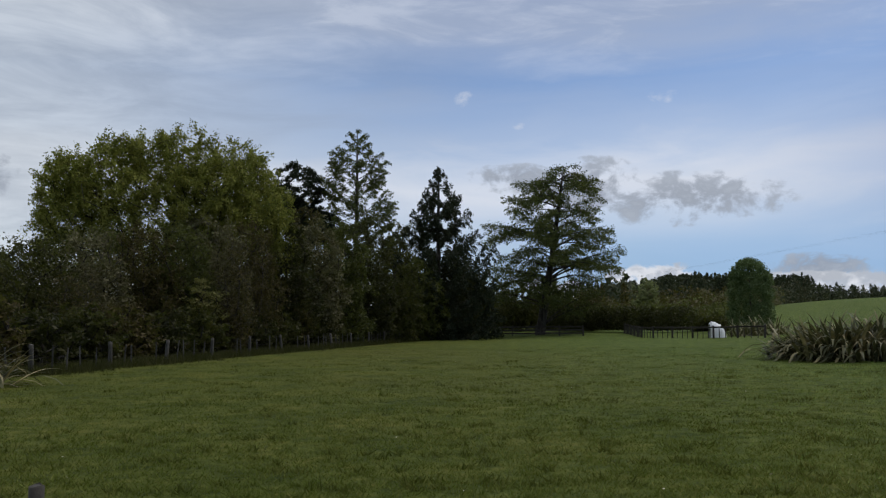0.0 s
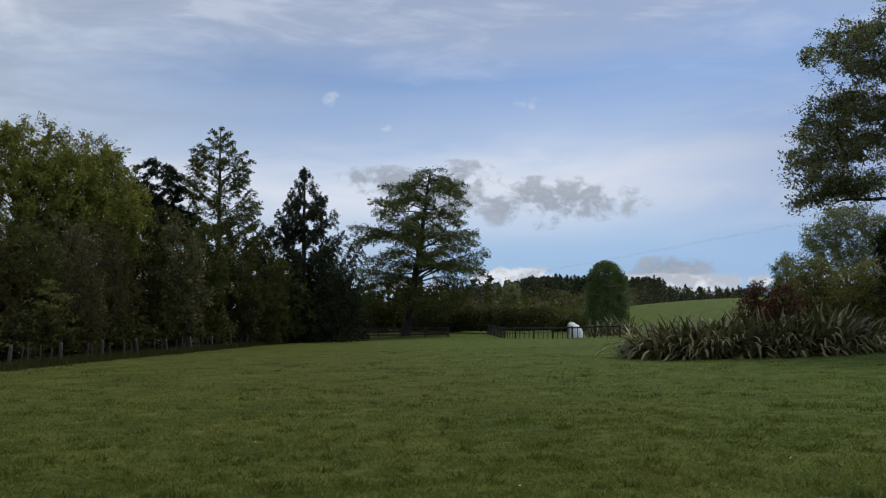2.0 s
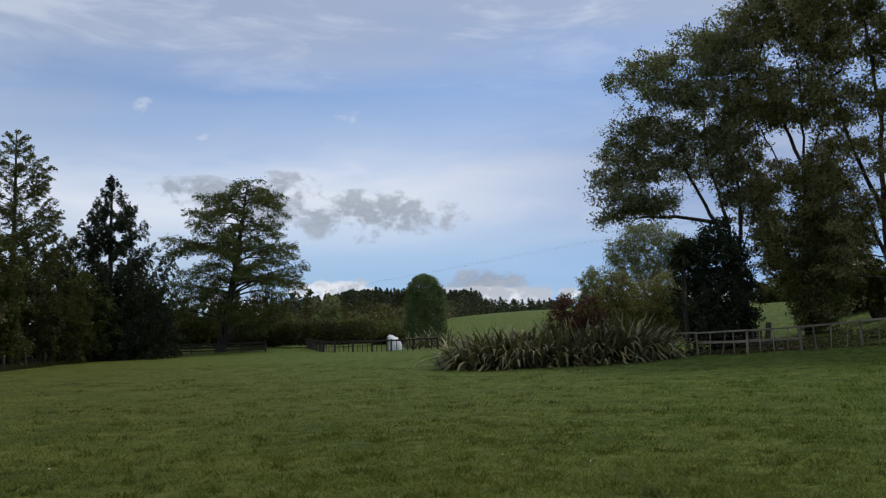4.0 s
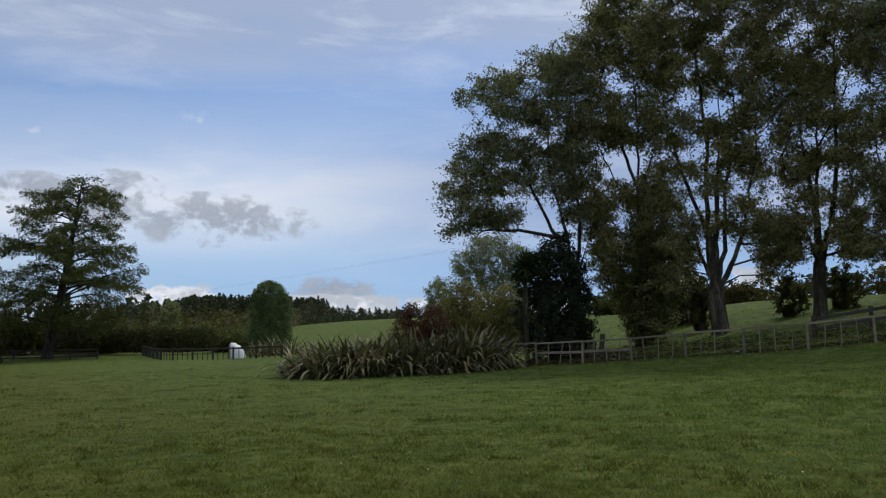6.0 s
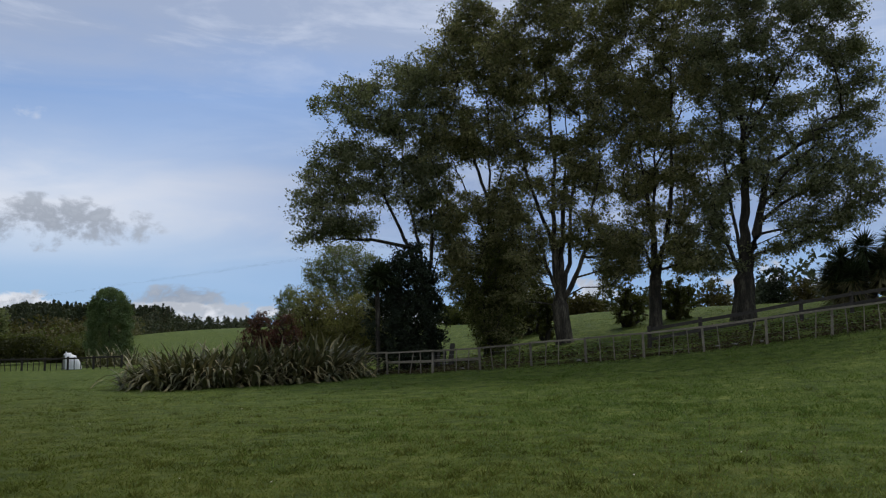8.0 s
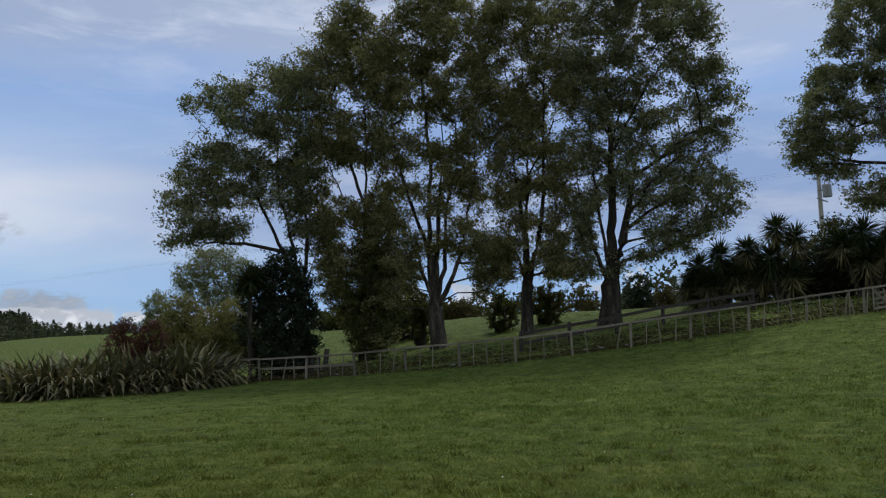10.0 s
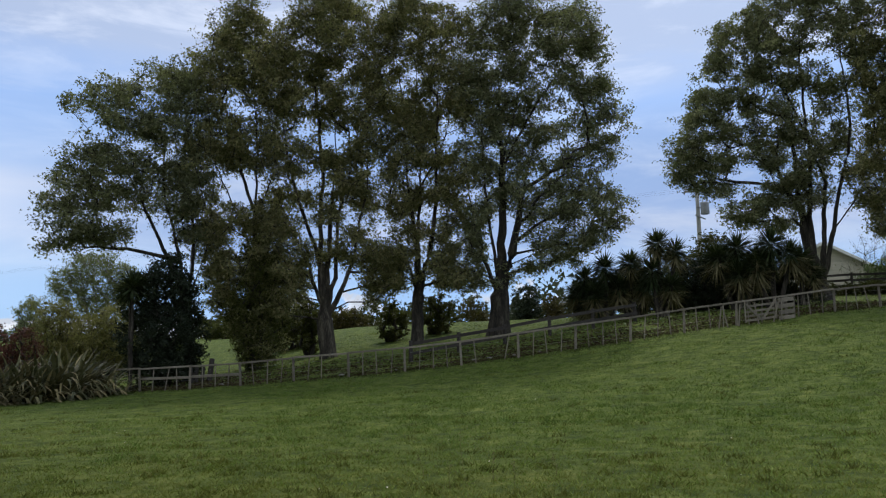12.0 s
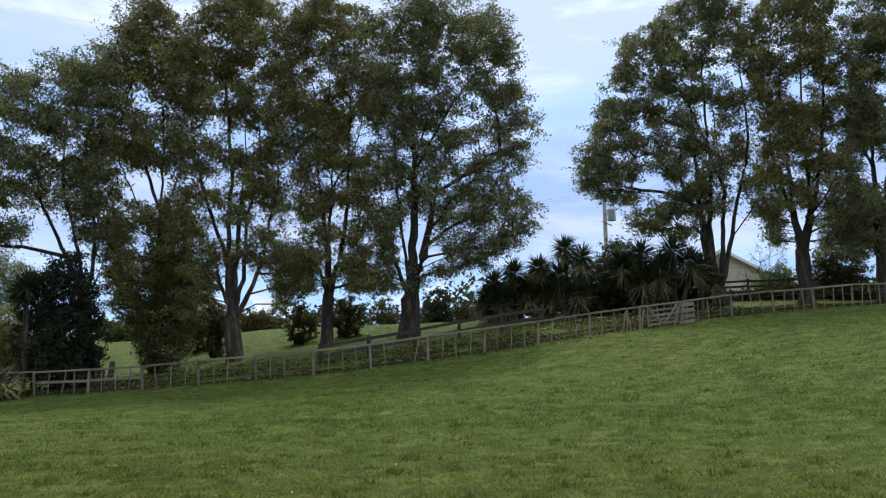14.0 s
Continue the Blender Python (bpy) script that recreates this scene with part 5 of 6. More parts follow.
alder(79.7, 56, [(-0.29, 19.2, 2.4, 1.4), (-2.8, 18.6, 1.7, 0.73), (-3.6, 17.3, 1.6, 0.51), (-5.3, 17.2, 0.8, 0.26), (-2.0, 16.0, 2.0, 0.73), (0.41, 16.3, 1.7, 1.1), (-5.8, 15.6, 1.2, 0.33), (-3.5, 14.7, 1.6, 0.55), (-1.2, 13.7, 1.5, 0.73), (-6.6, 14.0, 0.95, 0.36), (-4.8, 12.9, 1.6, 0.47), (-2.6, 12.3, 1.6, 0.55), (2.4, 17.7, 1.1, 1.0), (2.4, 14.8, 0.8, 0.95), (-0.25, 9.2, 0.87, 0.44), (-0.62, 6.3, 0.66, 0.33), (-2.2, 7.4, 0.95, 0.33)] +
      [(-7.6, 12.7, 1.6, 0.33), (-6.0, 11.3, 1.5, 0.47), (-7.7, 10.4, 1.1, 0.4), (-3.7, 10.7, 1.6, 0.55), (-1.4, 10.7, 1.4, 0.55), (0.88, 12.9, 1.1, 0.95), (1.0, 10.0, 0.8, 0.87), (-8.1, 9.4, 1.6, 0.44), (-5.7, 9.1, 1.6, 0.4), (-3.2, 9.1, 1.4, 0.36), (-8.3, 8.3, 0.95, 0.29), (-6.2, 7.7, 1.2, 0.26), (-1.3, 7.9, 0.87, 0.33), (-3.4, 6.5, 1.2, 0.33), (-4.5, 5.5, 1.4, 0.47), (-2.6, 5.0, 1.0, 0.36), (2.3, 6.1, 0.73, 0.4), (0.18, 21.4, 2.2, 1.5)],
      [[(-0.49, 0, 0), (-0.84, 0, 2.5), (-1.4, 0, 5.4), (-1.5, 0, 7.5), (-1.6, 0, 10.8), (-1.8, 0, 14.5)], [(-1.4, 0, 5.4), (-1.7, 0, 6.9), (-3.7, 0, 7.7), (-5.8, 0, 8.1), (-8.0, 0, 8.6)], [(0, 0, 0.88), (0.15, 0, 4.5), (0.24, 0, 7.7), (-0.22, 0, 11.4), (-0.46, 0, 16.2)], [(0.39, 0, 0.86), (0.86, 0, 4.2), (1.3, 0, 7.3), (1.9, 0, 10.1), (1.5, 0, 14.1), (1.4, 0, 18.6)], [(0.24, 0, 7.7), (-0.45, 0, 9.2), (-1.1, 0, 11.5), (-2.3, 0, 14.2)], [(-0.84, 0, 2.5), (-1.0, 0, 5.3), (-0.64, 0, 8.2), (-0.84, 0, 12.6), (-0.78, 0, 16.7)], [(0.86, 0, 4.2), (2.2, 0, 6.5), (2.9, 0, 10.4)]],
      "tall alder with three heavy stems beside the house", LEAF_ALDER_B, BARK_DARK, 26, 0.5, "tall trees by the house")
alder(84.1, 56, [(-0.21, 18.2, 1.7, 1.3), (2.0, 17.5, 1.7, 1.3), (0.24, 15.2, 1.5, 1.1), (2.1, 14.6, 1.3, 0.95), (-0.92, 12.4, 1.2, 0.87), (0.73, 11.9, 1.2, 0.73), (2.3, 11.7, 0.95, 0.73), (-1.4, 10.3, 1.0, 0.73), (1.1, 8.9, 0.87, 0.51), (2.3, 8.2, 0.95, 0.73), (-1.2, 8.2, 0.8, 0.51), (2.2, 6.5, 1.1, 0.55), (-1.6, 6.2, 0.73, 0.51), (2.6, 4.7, 0.8, 0.44), (1.1, 20.5, 2.0, 1.5), (-1.6, 15.9, 1.0, 1.1), (-1.7, 13.3, 0.73, 0.73), (0.28, 10.0, 1.0, 0.47), (-2.5, 7.6, 0.66, 0.51), (0.37, 6.7, 0.66, 0.33), (1.7, 4.2, 0.95, 0.51), (-1.3, 4.4, 0.58, 0.44)],
      [[(0, 0, 0), (0.013, 0, 3.3), (-0.39, 0, 5.7), (-0.48, 0, 9.2), (-0.73, 0, 12.8), (-0.24, 0, 17.8)], [(0.013, 0, 3.3), (0.71, 0, 5.6), (0.58, 0, 8.4), (0.51, 0, 12.0), (0.68, 0, 17.0)], [(0.71, 0, 5.6), (1.4, 0, 8.3), (1.8, 0, 12.5), (2.0, 0, 17.5)], [(0.71, 0, 5.6), (2.1, 0, 7.2), (2.8, 0, 11.0)], [(-0.39, 0, 5.7), (-1.3, 0, 8.6), (-1.5, 0, 12.9)]],
      "tall forked alder with a fissured trunk by the house", LEAF_ALDER, BARK_DARK, 27, 0.43, "tall trees by the house")
alder(88.3, 56, [(0.4, 17.4, 1.7, 1.3), (1.5, 15.4, 1.7, 1.6), (-0.12, 14.6, 1.3, 0.87), (0.34, 11.8, 1.5, 0.87), (-0.67, 11.2, 0.8, 0.4), (1.6, 9.6, 1.7, 1.2), (-1.2, 7.5, 0.95, 0.55), (-0.45, 6.1, 0.95, 0.73), (1.3, 5.2, 1.2, 1.2), (-1.4, 5.4, 0.8, 0.4), (2.9, 12.8, 1.7, 2.0), (1.5, 19.7, 1.8, 1.5), (-0.84, 13.1, 0.87, 0.73), (-1.1, 9.6, 0.87, 0.58), (-0.94, 3.5, 0.73, 0.51)],
      [[(0, 0, 0), (0.045, 0, 4.8), (0.002, 0, 8.1), (0.057, 0, 10.8), (0.32, 0, 16.4)], [(0.045, 0, 4.8), (0.88, 0, 8.0), (1.7, 0, 13.0)], [(0.002, 0, 8.1), (-0.74, 0, 10.3), (-0.82, 0, 13.4)]],
      "tall dark alder at the end of the group", LEAF_ALDER_B, BARK_DARK, 28, 0.36, "tall trees by the house")

# ivy and scrub at the feet of the tall row
bushy("ivy_thicket", 38.0, 47.0, 7.3, 2.1, LEAF_SPRUCE, BARK_DARK, "dark dense evergreen thicket round the leaning trunk", 31, 200, 190, 0.08, "shrub", (0.55, 0.55, 0.5))
bushy("shrub", 45.7, 57, 3.9, 1.4, LEAF_HEDGE, BARK_DARK, "dark bush beyond the tall row", 38, 60, 90, 0.09, "shrub", (0.5, 0.5, 0.4))
bushy("ivy_thicket", 43.7, 47.6, 8.6, 1.45, LEAF_OLIVE_DARK, BARK_DARK, "shaggy ivy hanging round a trunk", 33, 110, 110, 0.08, "shrub", (0.5, 0.5, 0.6), hang=0.4)
bushy("field_tree", 41.6, 98, 3.4, 1.5, LEAF_OLIVE_DARK, BARK_DARK, "dull olive tree on the rise beyond the fence", 335, 70, 110, 0.14)
bushy("field_tree", 46.4, 92, 4.3, 1.5, LEAF_HEDGE, BARK_DARK, "dark broad tree on the rise beyond the fence", 331, 70, 90, 0.15)
bushy("field_tree", 49.4, 98, 3.7, 1.2, LEAF_BROWN, BARK_DARK, "brown budding tree on the rise beyond the fence", 332, 60, 80, 0.15)
bushy("field_tree", 52.4, 110, 3.7, 0.9, LEAF_HEDGE, BARK_DARK, "small dark tree on the rise beyond the fence", 334, 50, 80, 0.15)
for i, a in enumerate((79.6, 81.4, 83.2, 85.2, 87.4, 89.6, 91.8)):
    bushy("garden_hedge", a, 60.5, 4.2 + 0.15 * (i % 3), 1.35, LEAF_DARK, BARK_DARK, "low dark hedge plant before the house", 340 + i, 80, 110, 0.1, "hedge", (0.5, 0.5, 0.35))
bushy("shrub", 47.0, 51.2, 4.6, 0.6, LEAF_HEDGE, BARK_DARK, "small dark evergreen shrub below the alders", 34, 45, 190, 0.08, "shrub", (0.4, 0.4, 0.35))
bushy("shrub", 52.3, 52.0, 4.2, 0.8, LEAF_HEDGE, BARK_DARK, "small dark evergreen shrub below the alders", 35, 55, 190, 0.08, "shrub", (0.45, 0.45, 0.35))
bushy("shrub", 55.3, 53.0, 4.6, 1.0, LEAF_HEDGE, BARK_DARK, "small dark evergreen shrub below the alders", 36, 60, 190, 0.08, "shrub", (0.45, 0.45, 0.35))
for i, (a, e, h) in enumerate([(65.6, 5.5, 1.5), (68.2, 6.3, 1.5), (70.8, 5.8, 1.4), (72.2, 6.6, 1.5), (73.4, 6.2, 1.4), (75.6, 6.4, 1.4), (77.8, 6.1, 1.3)]):
    bushy("garden_shrub", a, 52.5, e, h, LEAF_SPRUCE, BARK_DARK, "dense dark green garden shrub between the yuccas", 90 + i, 80, 110, 0.08, "shrub", (0.5, 0.5, 0.45))
bushy("garden_shrub", 85.9, 62, 6.7, 1.3, LEAF_HEDGE, BARK_DARK, "dark green shrub beside the house", 96, 100, 130, 0.1, "shrub")
bushy("garden_shrub", 82.6, 78, 5.7, 0.9, LEAF_ROUND, BARK_DARK, "yellow green shrub beside the house", 97, 40, 90, 0.12, "shrub")
bushy("garden_tree", 73.0, 66, 8.0, 1.2, LEAF_HEDGE, BARK_DARK, "green garden tree behind the yuccas", 98, 70, 110, 0.1, "tree", low=3.0)

# behind the flax
bushy("shrub", 28.5, 56, 2.95, 1.0, LEAF_RED, BARK_DARK, "rounded purple-leaved shrub behind the flax", 41, 80, 150, 0.075, "shrub", (0.5, 0.5, 0.35))
bushy("shrub", 30.0, 55, 2.8, 1.0, LEAF_RED, BARK_DARK, "rounded purple-leaved shrub behind the flax", 46, 80, 150, 0.075, "shrub", (0.5, 0.5, 0.35))
bushy("willow_shrub", 32.0, 62, 4.3, 1.5, LEAF_OLIVE, BARK, "olive brown willow shrub, thinly leaved", 42, 170, 170, 0.075, "shrub")
bushy("willow_shrub", 34.6, 60, 3.9, 1.7, LEAF_OLIVE, BARK, "olive brown willow shrub, thinly leaved", 43, 170, 170, 0.075, "shrub")
bushy("willow_shrub", 30.3, 92, 4.4, 0.8, LEAF_PALE, BARK, "pale green young willow", 44, 90, 110, 0.1, "shrub")
tree("willow", 33.9, 72, [(-0.3, 0, 7.8, 2.0, 2, 1.2), (-1.9, 0, 6.6, 1.3, 2, 1.2), (1.9, 0, 7.0, 1.4, 2, 1.2), (0.2, 0, 5.6, 2.4, 2, 1.3)], [stem((0, 0, 0), (0, 0, 2), (-0.8, 0, 5.5), n=5), stem((0, 0, 0), (0, 0, 2), (1.2, 0, 5.5), n=5)],
     "pale willow in first leaf", LEAF_PALE, BARK_PALE, 190, 90, 0.085, (0.7, 0.7, 0.5), 45, category="tree", girth=0.22)

# the middle: cypress, spruce, dawn redwood, pine
conifer("swamp_cypress", 6.3, 101, 10.4, (4.7, 5.3, 5.4, 4.9, 4.2, 3.3, 1.0), LEAF_CYPRESS, BARK_DARK, "large swamp cypress with tiered feathery boughs over the rail fence", 57,
        96, 3.4, 0.42, -0.3, 0.36, 1.7, 0.3, 29, 0.125, 0.5, 3.0, 0.34, 0.09, 0.27, -0.05, 0, 0.2)
conifer("spruce", -0.3, 88, 10.4, (4.4, 4.5, 4.6, 4.3, 2.7, 1.7, 0.1), LEAF_SPRUCE, BARK_DARK, "dark ragged spruce with drooping boughs and upswept tips", 52,
        84, 1.2, -0.3, 0.85, 0.15, 1.05, 0.6, 62, 0.13, 0.34, 0.0, 0.36, 0.055, 0.13, 0.0, 0, 0.12)
conifer("dawn_redwood", -5.7, 95, 12.7, (3.4, 3.3, 3.1, 2.9, 2.55, 2.1, 0.5), LEAF_CYPRESS, BARK, "tall dawn redwood with a pointed open crown", 53,
        105, 5.5, 0.42, 0.15, 0.45, 1.25, 0.2, 44, 0.125, 0.36, 0.0, 0.18, 0.06, 0.14)
tree("pine", -9.4, 95, [(-0.2, 0, 16.4, 2.9, 2.6, 2.8), (-0.5, 0, 13.6, 2.8, 2.4, 2.2), (1.8, 0, 12.4, 2.4, 2.2, 2.0)], [stem((0, 0, 0), (0.1, 0, 8), (-0.2, 0, 16), n=8), stem((0.1, 0, 8), (1.0, 0, 12), n=5), stem((0.1, 0, 8), (-1.2, 0, 13), n=5)],
     "dark round-headed pine on a tall stem", LEAF_SPRUCE, BARK_DARK, 240, 230, 0.1, (0.5, 0.5, 0.4), 54, category="tree", gap=0.4, shell=0.75)
egg_tree("round_tree", 19.4, 106, 4.1, 1.38, LEAF_ROUND, BARK, "neat egg-shaped bright green tree", 55)

# the large willow and the dark row along the left-hand fence
tree("willow", -18.0, 64, [(-1.0, 0, 10.3, 7.0, 5, 4.4), (4.6, 0, 10.4, 4.4, 5, 3.9), (-5.0, 0, 8.4, 3.6, 4, 4.2), (1.6, 0, 13.0, 4.4, 4, 2.5), (-3.4, 0, 12.4, 3.8, 4, 2.4), (6.0, 0, 7, 3.4, 4, 4.0), (6.6, 0, 9.6, 2.6, 4, 3.0), (0.5, -1, 8.0, 5.0, 3, 3.0),
                           (4.6, 0, 12.4, 3.0, 4, 2.4), (-6.2, 0, 10.4, 2.0, 3.5, 3.0)],
     [stem((0, 0, 0), (-0.5, 0, 3), (-2.5, 0, 8), (-3.4, 0, 12), n=6, seed=1), stem((0, 0, 0), (-0.5, 0, 3), (0.8, 0, 8), (1.2, 0, 13), n=6, seed=1), stem((0, 0, 0), (-0.5, 0, 3), (3.0, 0, 7), (4.6, 0, 11), n=6, seed=1)],
     "large round willow in fresh yellow green leaf", LEAF_WILLOW, BARK, 1050, 145, 0.1, (0.6, 0.6, 0.75), 56, gap=0.38, shell=0.7, hang=-0.5)
ROW = [(-28.6, 42, 5.6, 2.6, 0), (-25.2, 47, 5.2, 2.4, 0), (-22.0, 50, 6.0, 2.3, 1), (-19.0, 52, 6.6, 2.2, 1), (-16.6, 53.5, 6.6, 2.0, 2), (-14.5, 56, 6.9, 1.9, 1), (-12.4, 59, 7.1, 2.0, 1),
       (-10.2, 63, 6.8, 1.9, 3), (-8.2, 67, 7.0, 1.8, 1), (-6.4, 71, 6.8, 1.7, 0), (-5.0, 75, 7.2, 1.8, 3), (-3.2, 79, 5.9, 1.7, 0), (-1.6, 84, 4.6, 1.5, 0), (0.4, 90, 4.9, 1.9, 3), (2.0, 97, 3.8, 1.3, 0), (3.4, 118, 3.2, 1.3, 0),
       (-23.8, 56, 5.6, 2.4, 0), (-20.4, 59, 6.4, 2.5, 0), (-16.2, 61, 7.0, 2.4, 1), (-27.0, 53, 4.7, 2.2, 0), (-9.0, 74, 7.8, 2.0, 1), (-14.0, 68, 8.2, 2.4, 1), (-2.4, 92, 7.0, 1.8, 2),
       (4.8, 112, 2.6, 1.4, 0), (1.2, 94, 4.7, 1.4, 0), (9.4, 114, 2.3, 1.3, 1), (7.0, 115, 2.2, 1.3, 0)]
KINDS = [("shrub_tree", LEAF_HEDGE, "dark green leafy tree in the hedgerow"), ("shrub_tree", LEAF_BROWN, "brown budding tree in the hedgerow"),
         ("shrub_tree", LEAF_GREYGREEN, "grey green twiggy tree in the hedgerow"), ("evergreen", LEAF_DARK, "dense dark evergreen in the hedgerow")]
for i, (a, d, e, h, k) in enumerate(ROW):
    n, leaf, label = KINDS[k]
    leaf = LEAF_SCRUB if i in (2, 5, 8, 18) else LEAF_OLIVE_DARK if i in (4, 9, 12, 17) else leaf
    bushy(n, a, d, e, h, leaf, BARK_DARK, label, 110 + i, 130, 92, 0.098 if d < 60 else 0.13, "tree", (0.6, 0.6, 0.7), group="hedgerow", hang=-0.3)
# low bushes added to make the unlit black under the hedgerow's canopy
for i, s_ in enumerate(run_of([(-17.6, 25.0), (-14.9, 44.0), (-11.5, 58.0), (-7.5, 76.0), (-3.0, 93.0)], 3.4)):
    bushy("shade_shrub", math.degrees(math.atan2(s_[0], s_[1])), math.hypot(*s_), 1.6 - 0.012 * math.hypot(*s_) + 0.5 * (i % 3) / 2, 2.6 - 0.018 * math.hypot(*s_), (LEAF_DARK, LEAF_HEDGE, LEAF_BROWN)[i % 3], BARK_DARK, "low dark undergrowth standing in for the deep shade below the hedgerow trees", 400 + i, 50, 75, 0.12, "shrub", (0.5, 0.5, 0.4), group="hedgerow")


def twiggy(az, d, top_el, half, seed, label, leaf=LEAF_BROWN, leaves=60):
    """A thin pale-twigged shrub, hardly in leaf."""
    x, y = at(az, d)
    blobs, top = crown_of(d, top_el, half, ground_at(x, y), 1.0)
    return tree("twiggy_shrub", az, d, blobs, fork([(0, 0, 0), (0.2, 0, top * 0.4), (0.3, 0, top * 0.8)], [(0, 0, 0), (-0.4, 0, top * 0.4), (-0.6, 0, top * 0.75)], seed=seed), label, leaf, BARK,
                60, leaves, 0.07, (0.5, 0.5, 0.8), seed, category="shrub", girth=0.1, twig=9, tip=0.012, group="hedgerow")


twiggy(-12.0, 57.0, 6.0, 1.0, 309, "pale bare-twigged shrub in the hedgerow")
twiggy(-13.4, 52.5, 5.9, 1.1, 301, "pale bare-twigged shrub in the hedgerow")
twiggy(-22.6, 45.0, 3.2, 1.6, 304, "grey lichen-covered shrub in the hedgerow", LEAF_BROWN, 60)
twiggy(82.0, 78, 8.2, 1.4, 306, "bare pale tree behind the house", LEAF_PALE, 12)
twiggy(87.0, 80, 7.4, 1.4, 307, "bare pale tree behind the house", LEAF_PALE, 10)
bushy("shrub_tree", -15.4, 51.8, 3.2, 1.1, LEAF_OLIVE, BARK_DARK, "bright green layered shrub in the hedgerow", 308, 50, 90, 0.1, "tree", (0.7, 0.7, 0.3), group="hedgerow")


# ---- farther woods ----
def far_wood(name, spots, label, leaf, per=90, size=0.5, seed=3, conifer=0.3):
    """Many far trees as one: each a clumped crown; spots: x, y, height, radius."""
    rng = np.random.default_rng(seed)
    vs = []
    for x, y, h, r in spots:
        z = ground_at(x, y)
        n = per
        u = rng.uniform(0, 1, n)
        a = rng.uniform(0, 2 * math.pi, n)
        if rng.uniform() < conifer:
            rr = r * 0.75 * (1 - u) ** 0.8
            zz = h * (0.1 + 0.95 * u)
        else:
            zz = h * (0.08 + 0.9 * u)
            rr = r * np.sqrt(np.clip(1 - (1.7 * u - 0.8) ** 2, 0.03, 1))
        rr = rr * rng.uniform(0.5, 1.08, n)
        vs.append(np.stack([x + rr * np.cos(a), y + rr * np.sin(a), z + zz], 1))
    q = np.concatenate(vs)
    v, f = leaf_quads(q, size, rng, 0.1, 0.7, 0.0, True)
    tagged(new(name, mesh_of(name, v, f, leaf)), label, "wood", kind="stuff")


wr = np.random.default_rng(77)


def band(a0, a1, d0, d1, n, h0, h1, r):
    out = []
    for _ in range(n):
        a, d = wr.uniform(a0, a1), wr.uniform(d0, d1)
        x, y = at(a, d)
        h = wr.uniform(h0, h1)
        out.append((x, y, h, r * wr.uniform(0.7, 1.3)))
    return out


far_wood("forest_ridge", band(9, 23, 440, 600, 700, 6, 11, 3.4), "dark wooded hill far off", LEAF_FOREST, 90, 0.7, 3, 0.75)
far_wood("tree_line", band(20, 38, 330, 420, 420, 5, 9, 3.2), "dark line of trees beyond the green hill", LEAF_FOREST, 130, 0.42, 4, 0.6)
far_wood("tree_line", band(-30, 12, 180, 420, 160, 7, 12, 4.0), "trees far behind the hedgerow", LEAF_FOREST, 80, 0.8, 5, 0.3)
far_wood("far_scrub", band(2, 19, 125, 170, 60, 2.0, 4.2, 2.4), "mixed brown and green trees behind the field hedge", LEAF_OLIVE_DARK, 260, 0.2, 6, 0.1)
far_wood("far_scrub", band(8, 20, 150, 260, 90, 4, 8.0, 2.6), "budding brown trees behind the field hedge", LEAF_BROWN, 200, 0.27, 7, 0.2)
far_wood("far_scrub", band(8, 21, 190, 320, 110, 3, 7.0, 2.6), "olive scrub and small trees below the wooded hill", LEAF_SCRUB, 120, 0.35, 17, 0.1)
far_wood("far_poplars", band(12.0, 13.6, 250, 280, 9, 11, 14.0, 1.2), "pale leafless poplars below the wooded hill", LEAF_PALE, 60, 0.3, 18, 0.0)
far_wood("field_hedge", [(*at(a, 108 + wr.uniform(-1, 1)), wr.uniform(2.9, 3.3), wr.uniform(1.4, 1.8)) for a in np.arange(7.6, 15.8, 0.38)], "clipped dark field hedge", LEAF_DARK, 700, 0.12, 8, 0.0)
far_wood("far_trees", band(40, 62, 210, 330, 70, 6, 12, 4.0), "trees far off on the rise", LEAF_FOREST, 110, 0.6, 9, 0.2)
far_wood("far_trees", band(60, 100, 140, 300, 90, 6, 10, 4.0), "trees far off behind the house", LEAF_FOREST, 110, 0.6, 10, 0.2)
for i, (a, d, e, h, leaf) in enumerate([(54.6, 150, 4.4, 1.0, LEAF_HEDGE), (57.8, 150, 4.3, 1.0, LEAF_BROWN), (61.2, 120, 5.1, 0.8, LEAF_SPRUCE), (62.8, 150, 4.2, 0.8, LEAF_BROWN), (50.6, 160, 3.8, 1.2, LEAF_HEDGE), (17.0, 112, 0.7, 1.1, LEAF_HEDGE), (13.2, 150, 3.0, 0.7, LEAF_PALE)]):
    bushy("field_tree", a, d, e, h, leaf, BARK, "single tree standing in the far field", 140 + i, 60, 60, 0.22, "tree", (0.9, 0.9, 0.6))


# ---- grass ----
def grass(name, label, spots, length, width, seed, material=BLADES, lean=0.5):
    rng = np.random.default_rng(seed)
    n = len(spots)
    z = height(spots[:, 0], spots[:, 1]) - 0.01
    a = rng.uniform(0, 2 * math.pi, n)
    L = length * rng.uniform(0.5, 1.4, n)
    t = rng.normal(size=(n, 2)) * lean * L[:, None]
    b = np.stack([spots[:, 0], spots[:, 1], z], 1)
    s = np.stack([np.cos(a), np.sin(a), 0 * a], 1) * width
    tip = b + np.stack([t[:, 0], t[:, 1], L], 1)
    v = np.stack([b - s, b + s, tip], 1).reshape(-1, 3)
    tagged(new(name, mesh_of(name, v, np.arange(n * 3).reshape(n, 3), material)), label, "grass", kind="stuff")


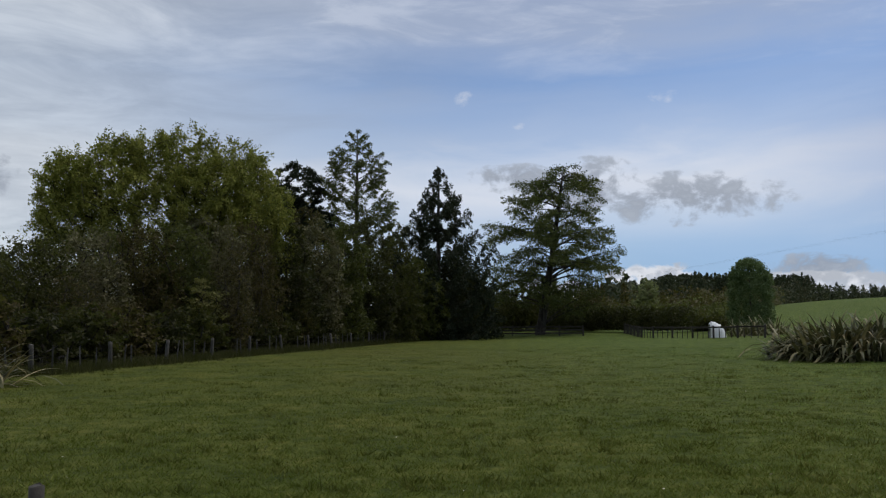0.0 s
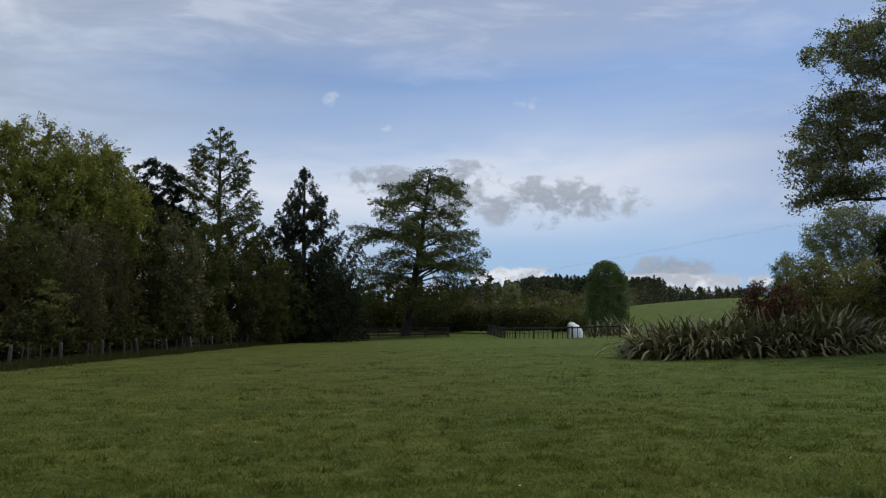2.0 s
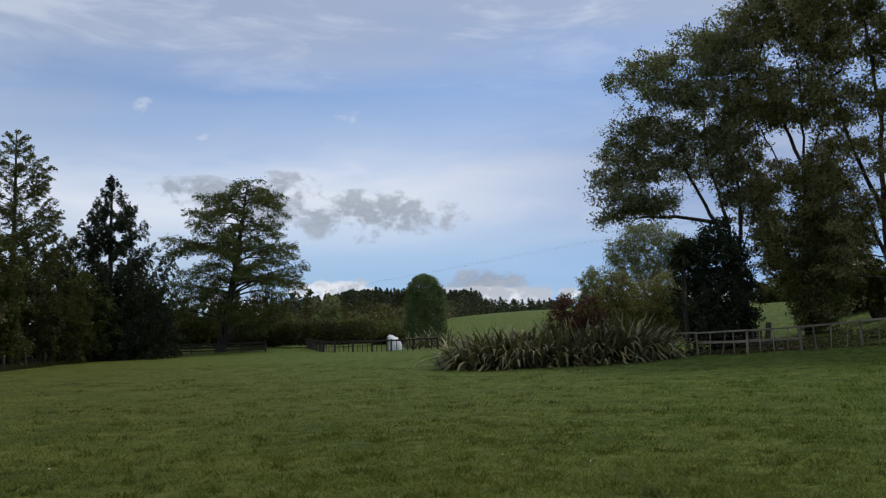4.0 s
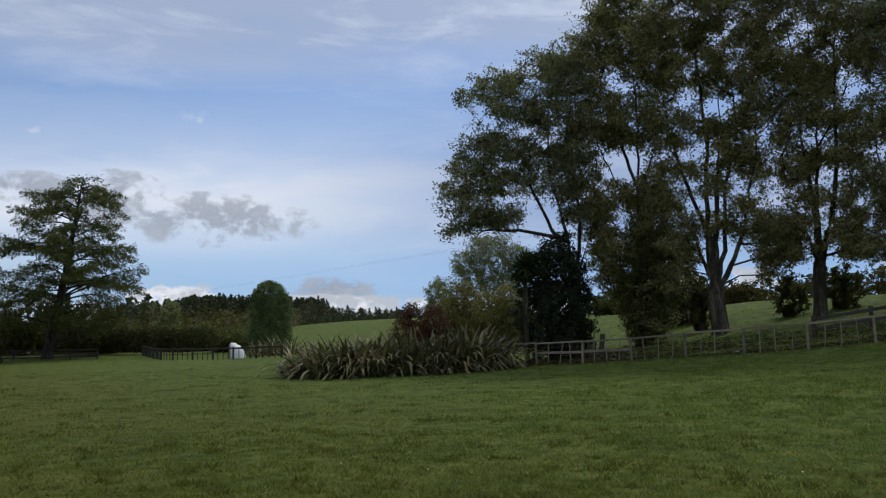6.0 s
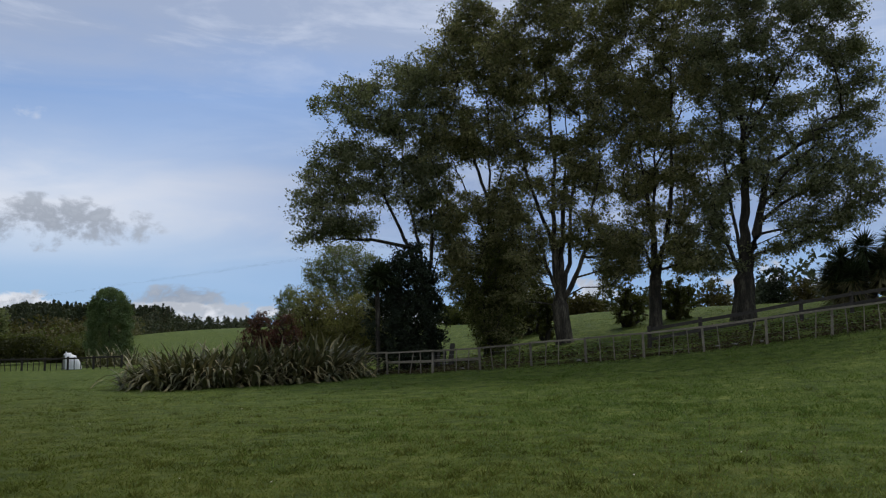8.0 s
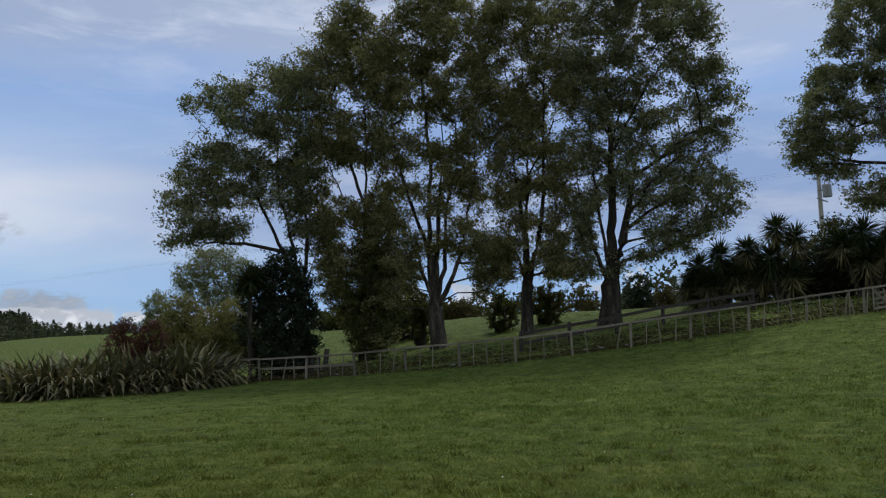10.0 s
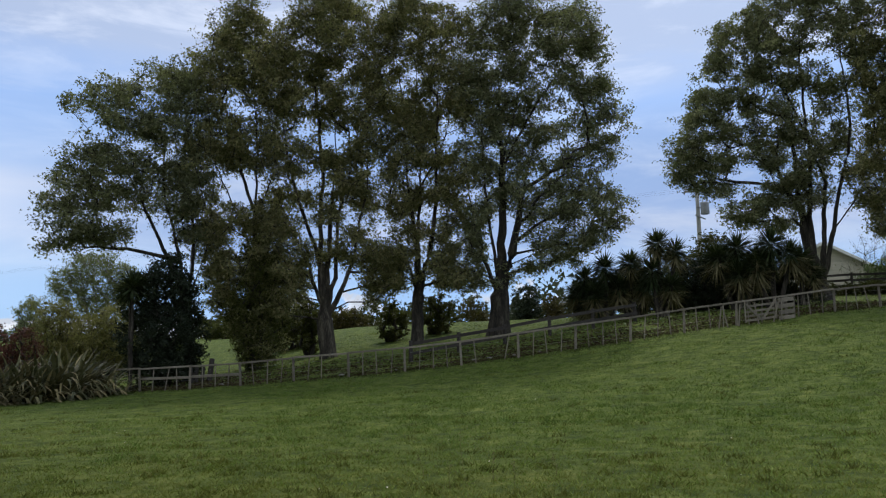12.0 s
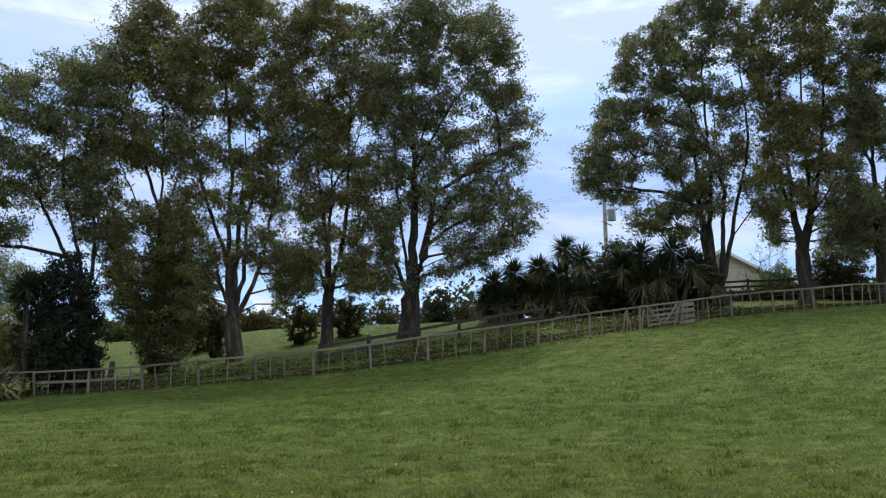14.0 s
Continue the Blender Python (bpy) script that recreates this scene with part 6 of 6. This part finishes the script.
def turf(n, r0, r1, a0, a1, rng, clump):
    """Places thick in tufts."""
    m = n // clump
    d = r0 * (r1 / r0) ** rng.uniform(0, 1, m)
    a = np.radians(rng.uniform(a0, a1, m))
    c = np.stack([d * np.sin(a), d * np.cos(a)], 1)
    return np.repeat(c, clump, 0) + rng.normal(size=(m * clump, 2)) * (0.03 + 0.004 * np.repeat(d, clump))[:, None]


gr = np.random.default_rng(5)
short = turf(350000, 6.5, 60.0, -32, 95, gr, 9)
lush = short[:, 0] + gr.normal(size=len(short)) * 5 > 13
grass("grass", "short grazed olive grass in uneven tufts", short[~lush], 0.05, 0.0095, 6, BLADES, 0.9)
grass("grass", "short lush green grass in uneven tufts", short[lush], 0.055, 0.0095, 16, BLADES_LUSH, 0.9)
grass("tall_grass", "dark green tussocky grass on the slope", turf(18000, 16.0, 60.0, 34, 95, gr, 12), 0.085, 0.012, 27, LUSH_TUFTS, 0.9)
grass("tall_grass", "dark green tussocky grass high on the slope", turf(34000, 19.0, 52.0, 44, 95, gr, 12), 0.09, 0.013, 28, LUSH_TUFTS, 0.9)
grass("tall_grass", "scattered taller tufts of grass", turf(22000, 9.0, 60.0, -32, 95, gr, 22), 0.085, 0.014, 7, TUFTS, 0.8)


def strip(line, n, spread, rng):
    p = run_of(line, 0.05)
    return p[rng.integers(0, len(p), n)] + rng.normal(size=(n, 2)) * spread


# long grass at the fence feet; its dark colour includes the trees' shade
grass("rank_grass", "long rank grass along the hedgerow fence, coloured darker for the shade", strip([tuple(s) for s in HEDGE_SPOTS], 26000, 0.5, gr), 0.34, 0.012, 8, RANK_SHADED, 0.4)
grass("rank_grass", "longer grass below the paddock fence, coloured dark for the shade", strip([tuple(s) for s in FENCE_SPOTS], 5000, 0.45, gr), 0.11, 0.01, 9, RANK_SHADED, 0.7)


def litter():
    """Dead leaves and bits of bark behind the fence, darkening the ground for shade."""
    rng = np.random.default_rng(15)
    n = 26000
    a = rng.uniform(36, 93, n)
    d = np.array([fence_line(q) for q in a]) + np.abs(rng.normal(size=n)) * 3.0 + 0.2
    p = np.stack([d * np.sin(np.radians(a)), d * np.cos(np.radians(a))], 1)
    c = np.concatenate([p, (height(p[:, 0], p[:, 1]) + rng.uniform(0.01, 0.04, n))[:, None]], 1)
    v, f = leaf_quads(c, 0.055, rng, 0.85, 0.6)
    tagged(new("shade_litter", mesh_of("shade_litter", v, f, SHADE_LITTER)), "brown leaf litter standing in for shade below the tall trees", "leaf litter", kind="stuff")


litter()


def stone(az, back, size, seed):
    rng = random.Random(seed)
    bm = bmesh.new()
    bmesh.ops.create_icosphere(bm, subdivisions=2, radius=size)
    for v in bm.verts:
        v.co *= 1 + 0.35 * noise.noise(v.co * 3 / size + Vector((seed, 0, 0)))
        v.co.z *= 0.55
    me = bpy.data.meshes.new("stone")
    bm.to_mesh(me)
    bm.free()
    me.materials.append(STONE)
    x, y = at(az, fence_line(az) + back)
    ob = new("stone", me)
    ob.matrix_basis = pose(x, y, ground_at(x, y) + size * 0.1, 0, 0, rng.uniform(0, 360))
    tagged(ob, "pale rough stone at the foot of the fence", "stone", "stones along the fence")


for i, a in enumerate((41.5, 46.2, 49.0, 52.5, 55.0, 57.6, 58.6, 60.2, 61.8)):
    stone(a, 0.9, random.Random(i).uniform(0.08, 0.15), i)


def dry_stalk(az, d, h, seed):
    x, y = at(az, d)
    ob = thing("dry_stalk", x, y, ground_at(x, y) - 0.02, "thin dry seeding grass stalk in the pasture", "grass stalk", 0, "grass stalks")
    r = random.Random(seed)
    pts = [(0.05 * math.sin(3 * f + seed) * f, 0.04 * f * r.uniform(0.6, 1), h * f) for f in np.linspace(0, 1, 7)]
    v, f = tube(pts, np.linspace(0.005, 0.002, 7), 5)
    part("stalk", mesh_of("stalk", v, f, LEAF_DRY, True), ob)
    rng = np.random.default_rng(seed)
    c = np.array(pts[-1]) + rng.normal(size=(26, 3)) * (0.012, 0.012, 0.06)
    v, f = leaf_quads(c, 0.012, rng, 0.0, 0.5)
    part("seed_head", mesh_of("seed_head", v, f, LEAF_DRY), ob, kind="stuff")


for i, (a, d, h) in enumerate([(56.7, 13.0, 0.5), (55.9, 11.6, 0.3), (58.6, 12.0, 0.32), (59.9, 11.4, 0.28), (62.5, 12.2, 0.3), (54.2, 12.6, 0.26)]):
    dry_stalk(a, d, h, i + 3)


def specks():
    """Daisies and bits of straw here and there."""
    rng = np.random.default_rng(31)
    p = turf(130, 8.0, 45.0, -30, 92, rng, 1)
    c = np.concatenate([p, (height(p[:, 0], p[:, 1]) + 0.035)[:, None]], 1)
    v, f = leaf_quads(c, 0.016, rng, 0.8, 0.8)
    tagged(new("daisies", mesh_of("daisies", v, f, WALL_CREAM)), "small white daisies scattered in the grass", "flowers", kind="stuff")


specks()
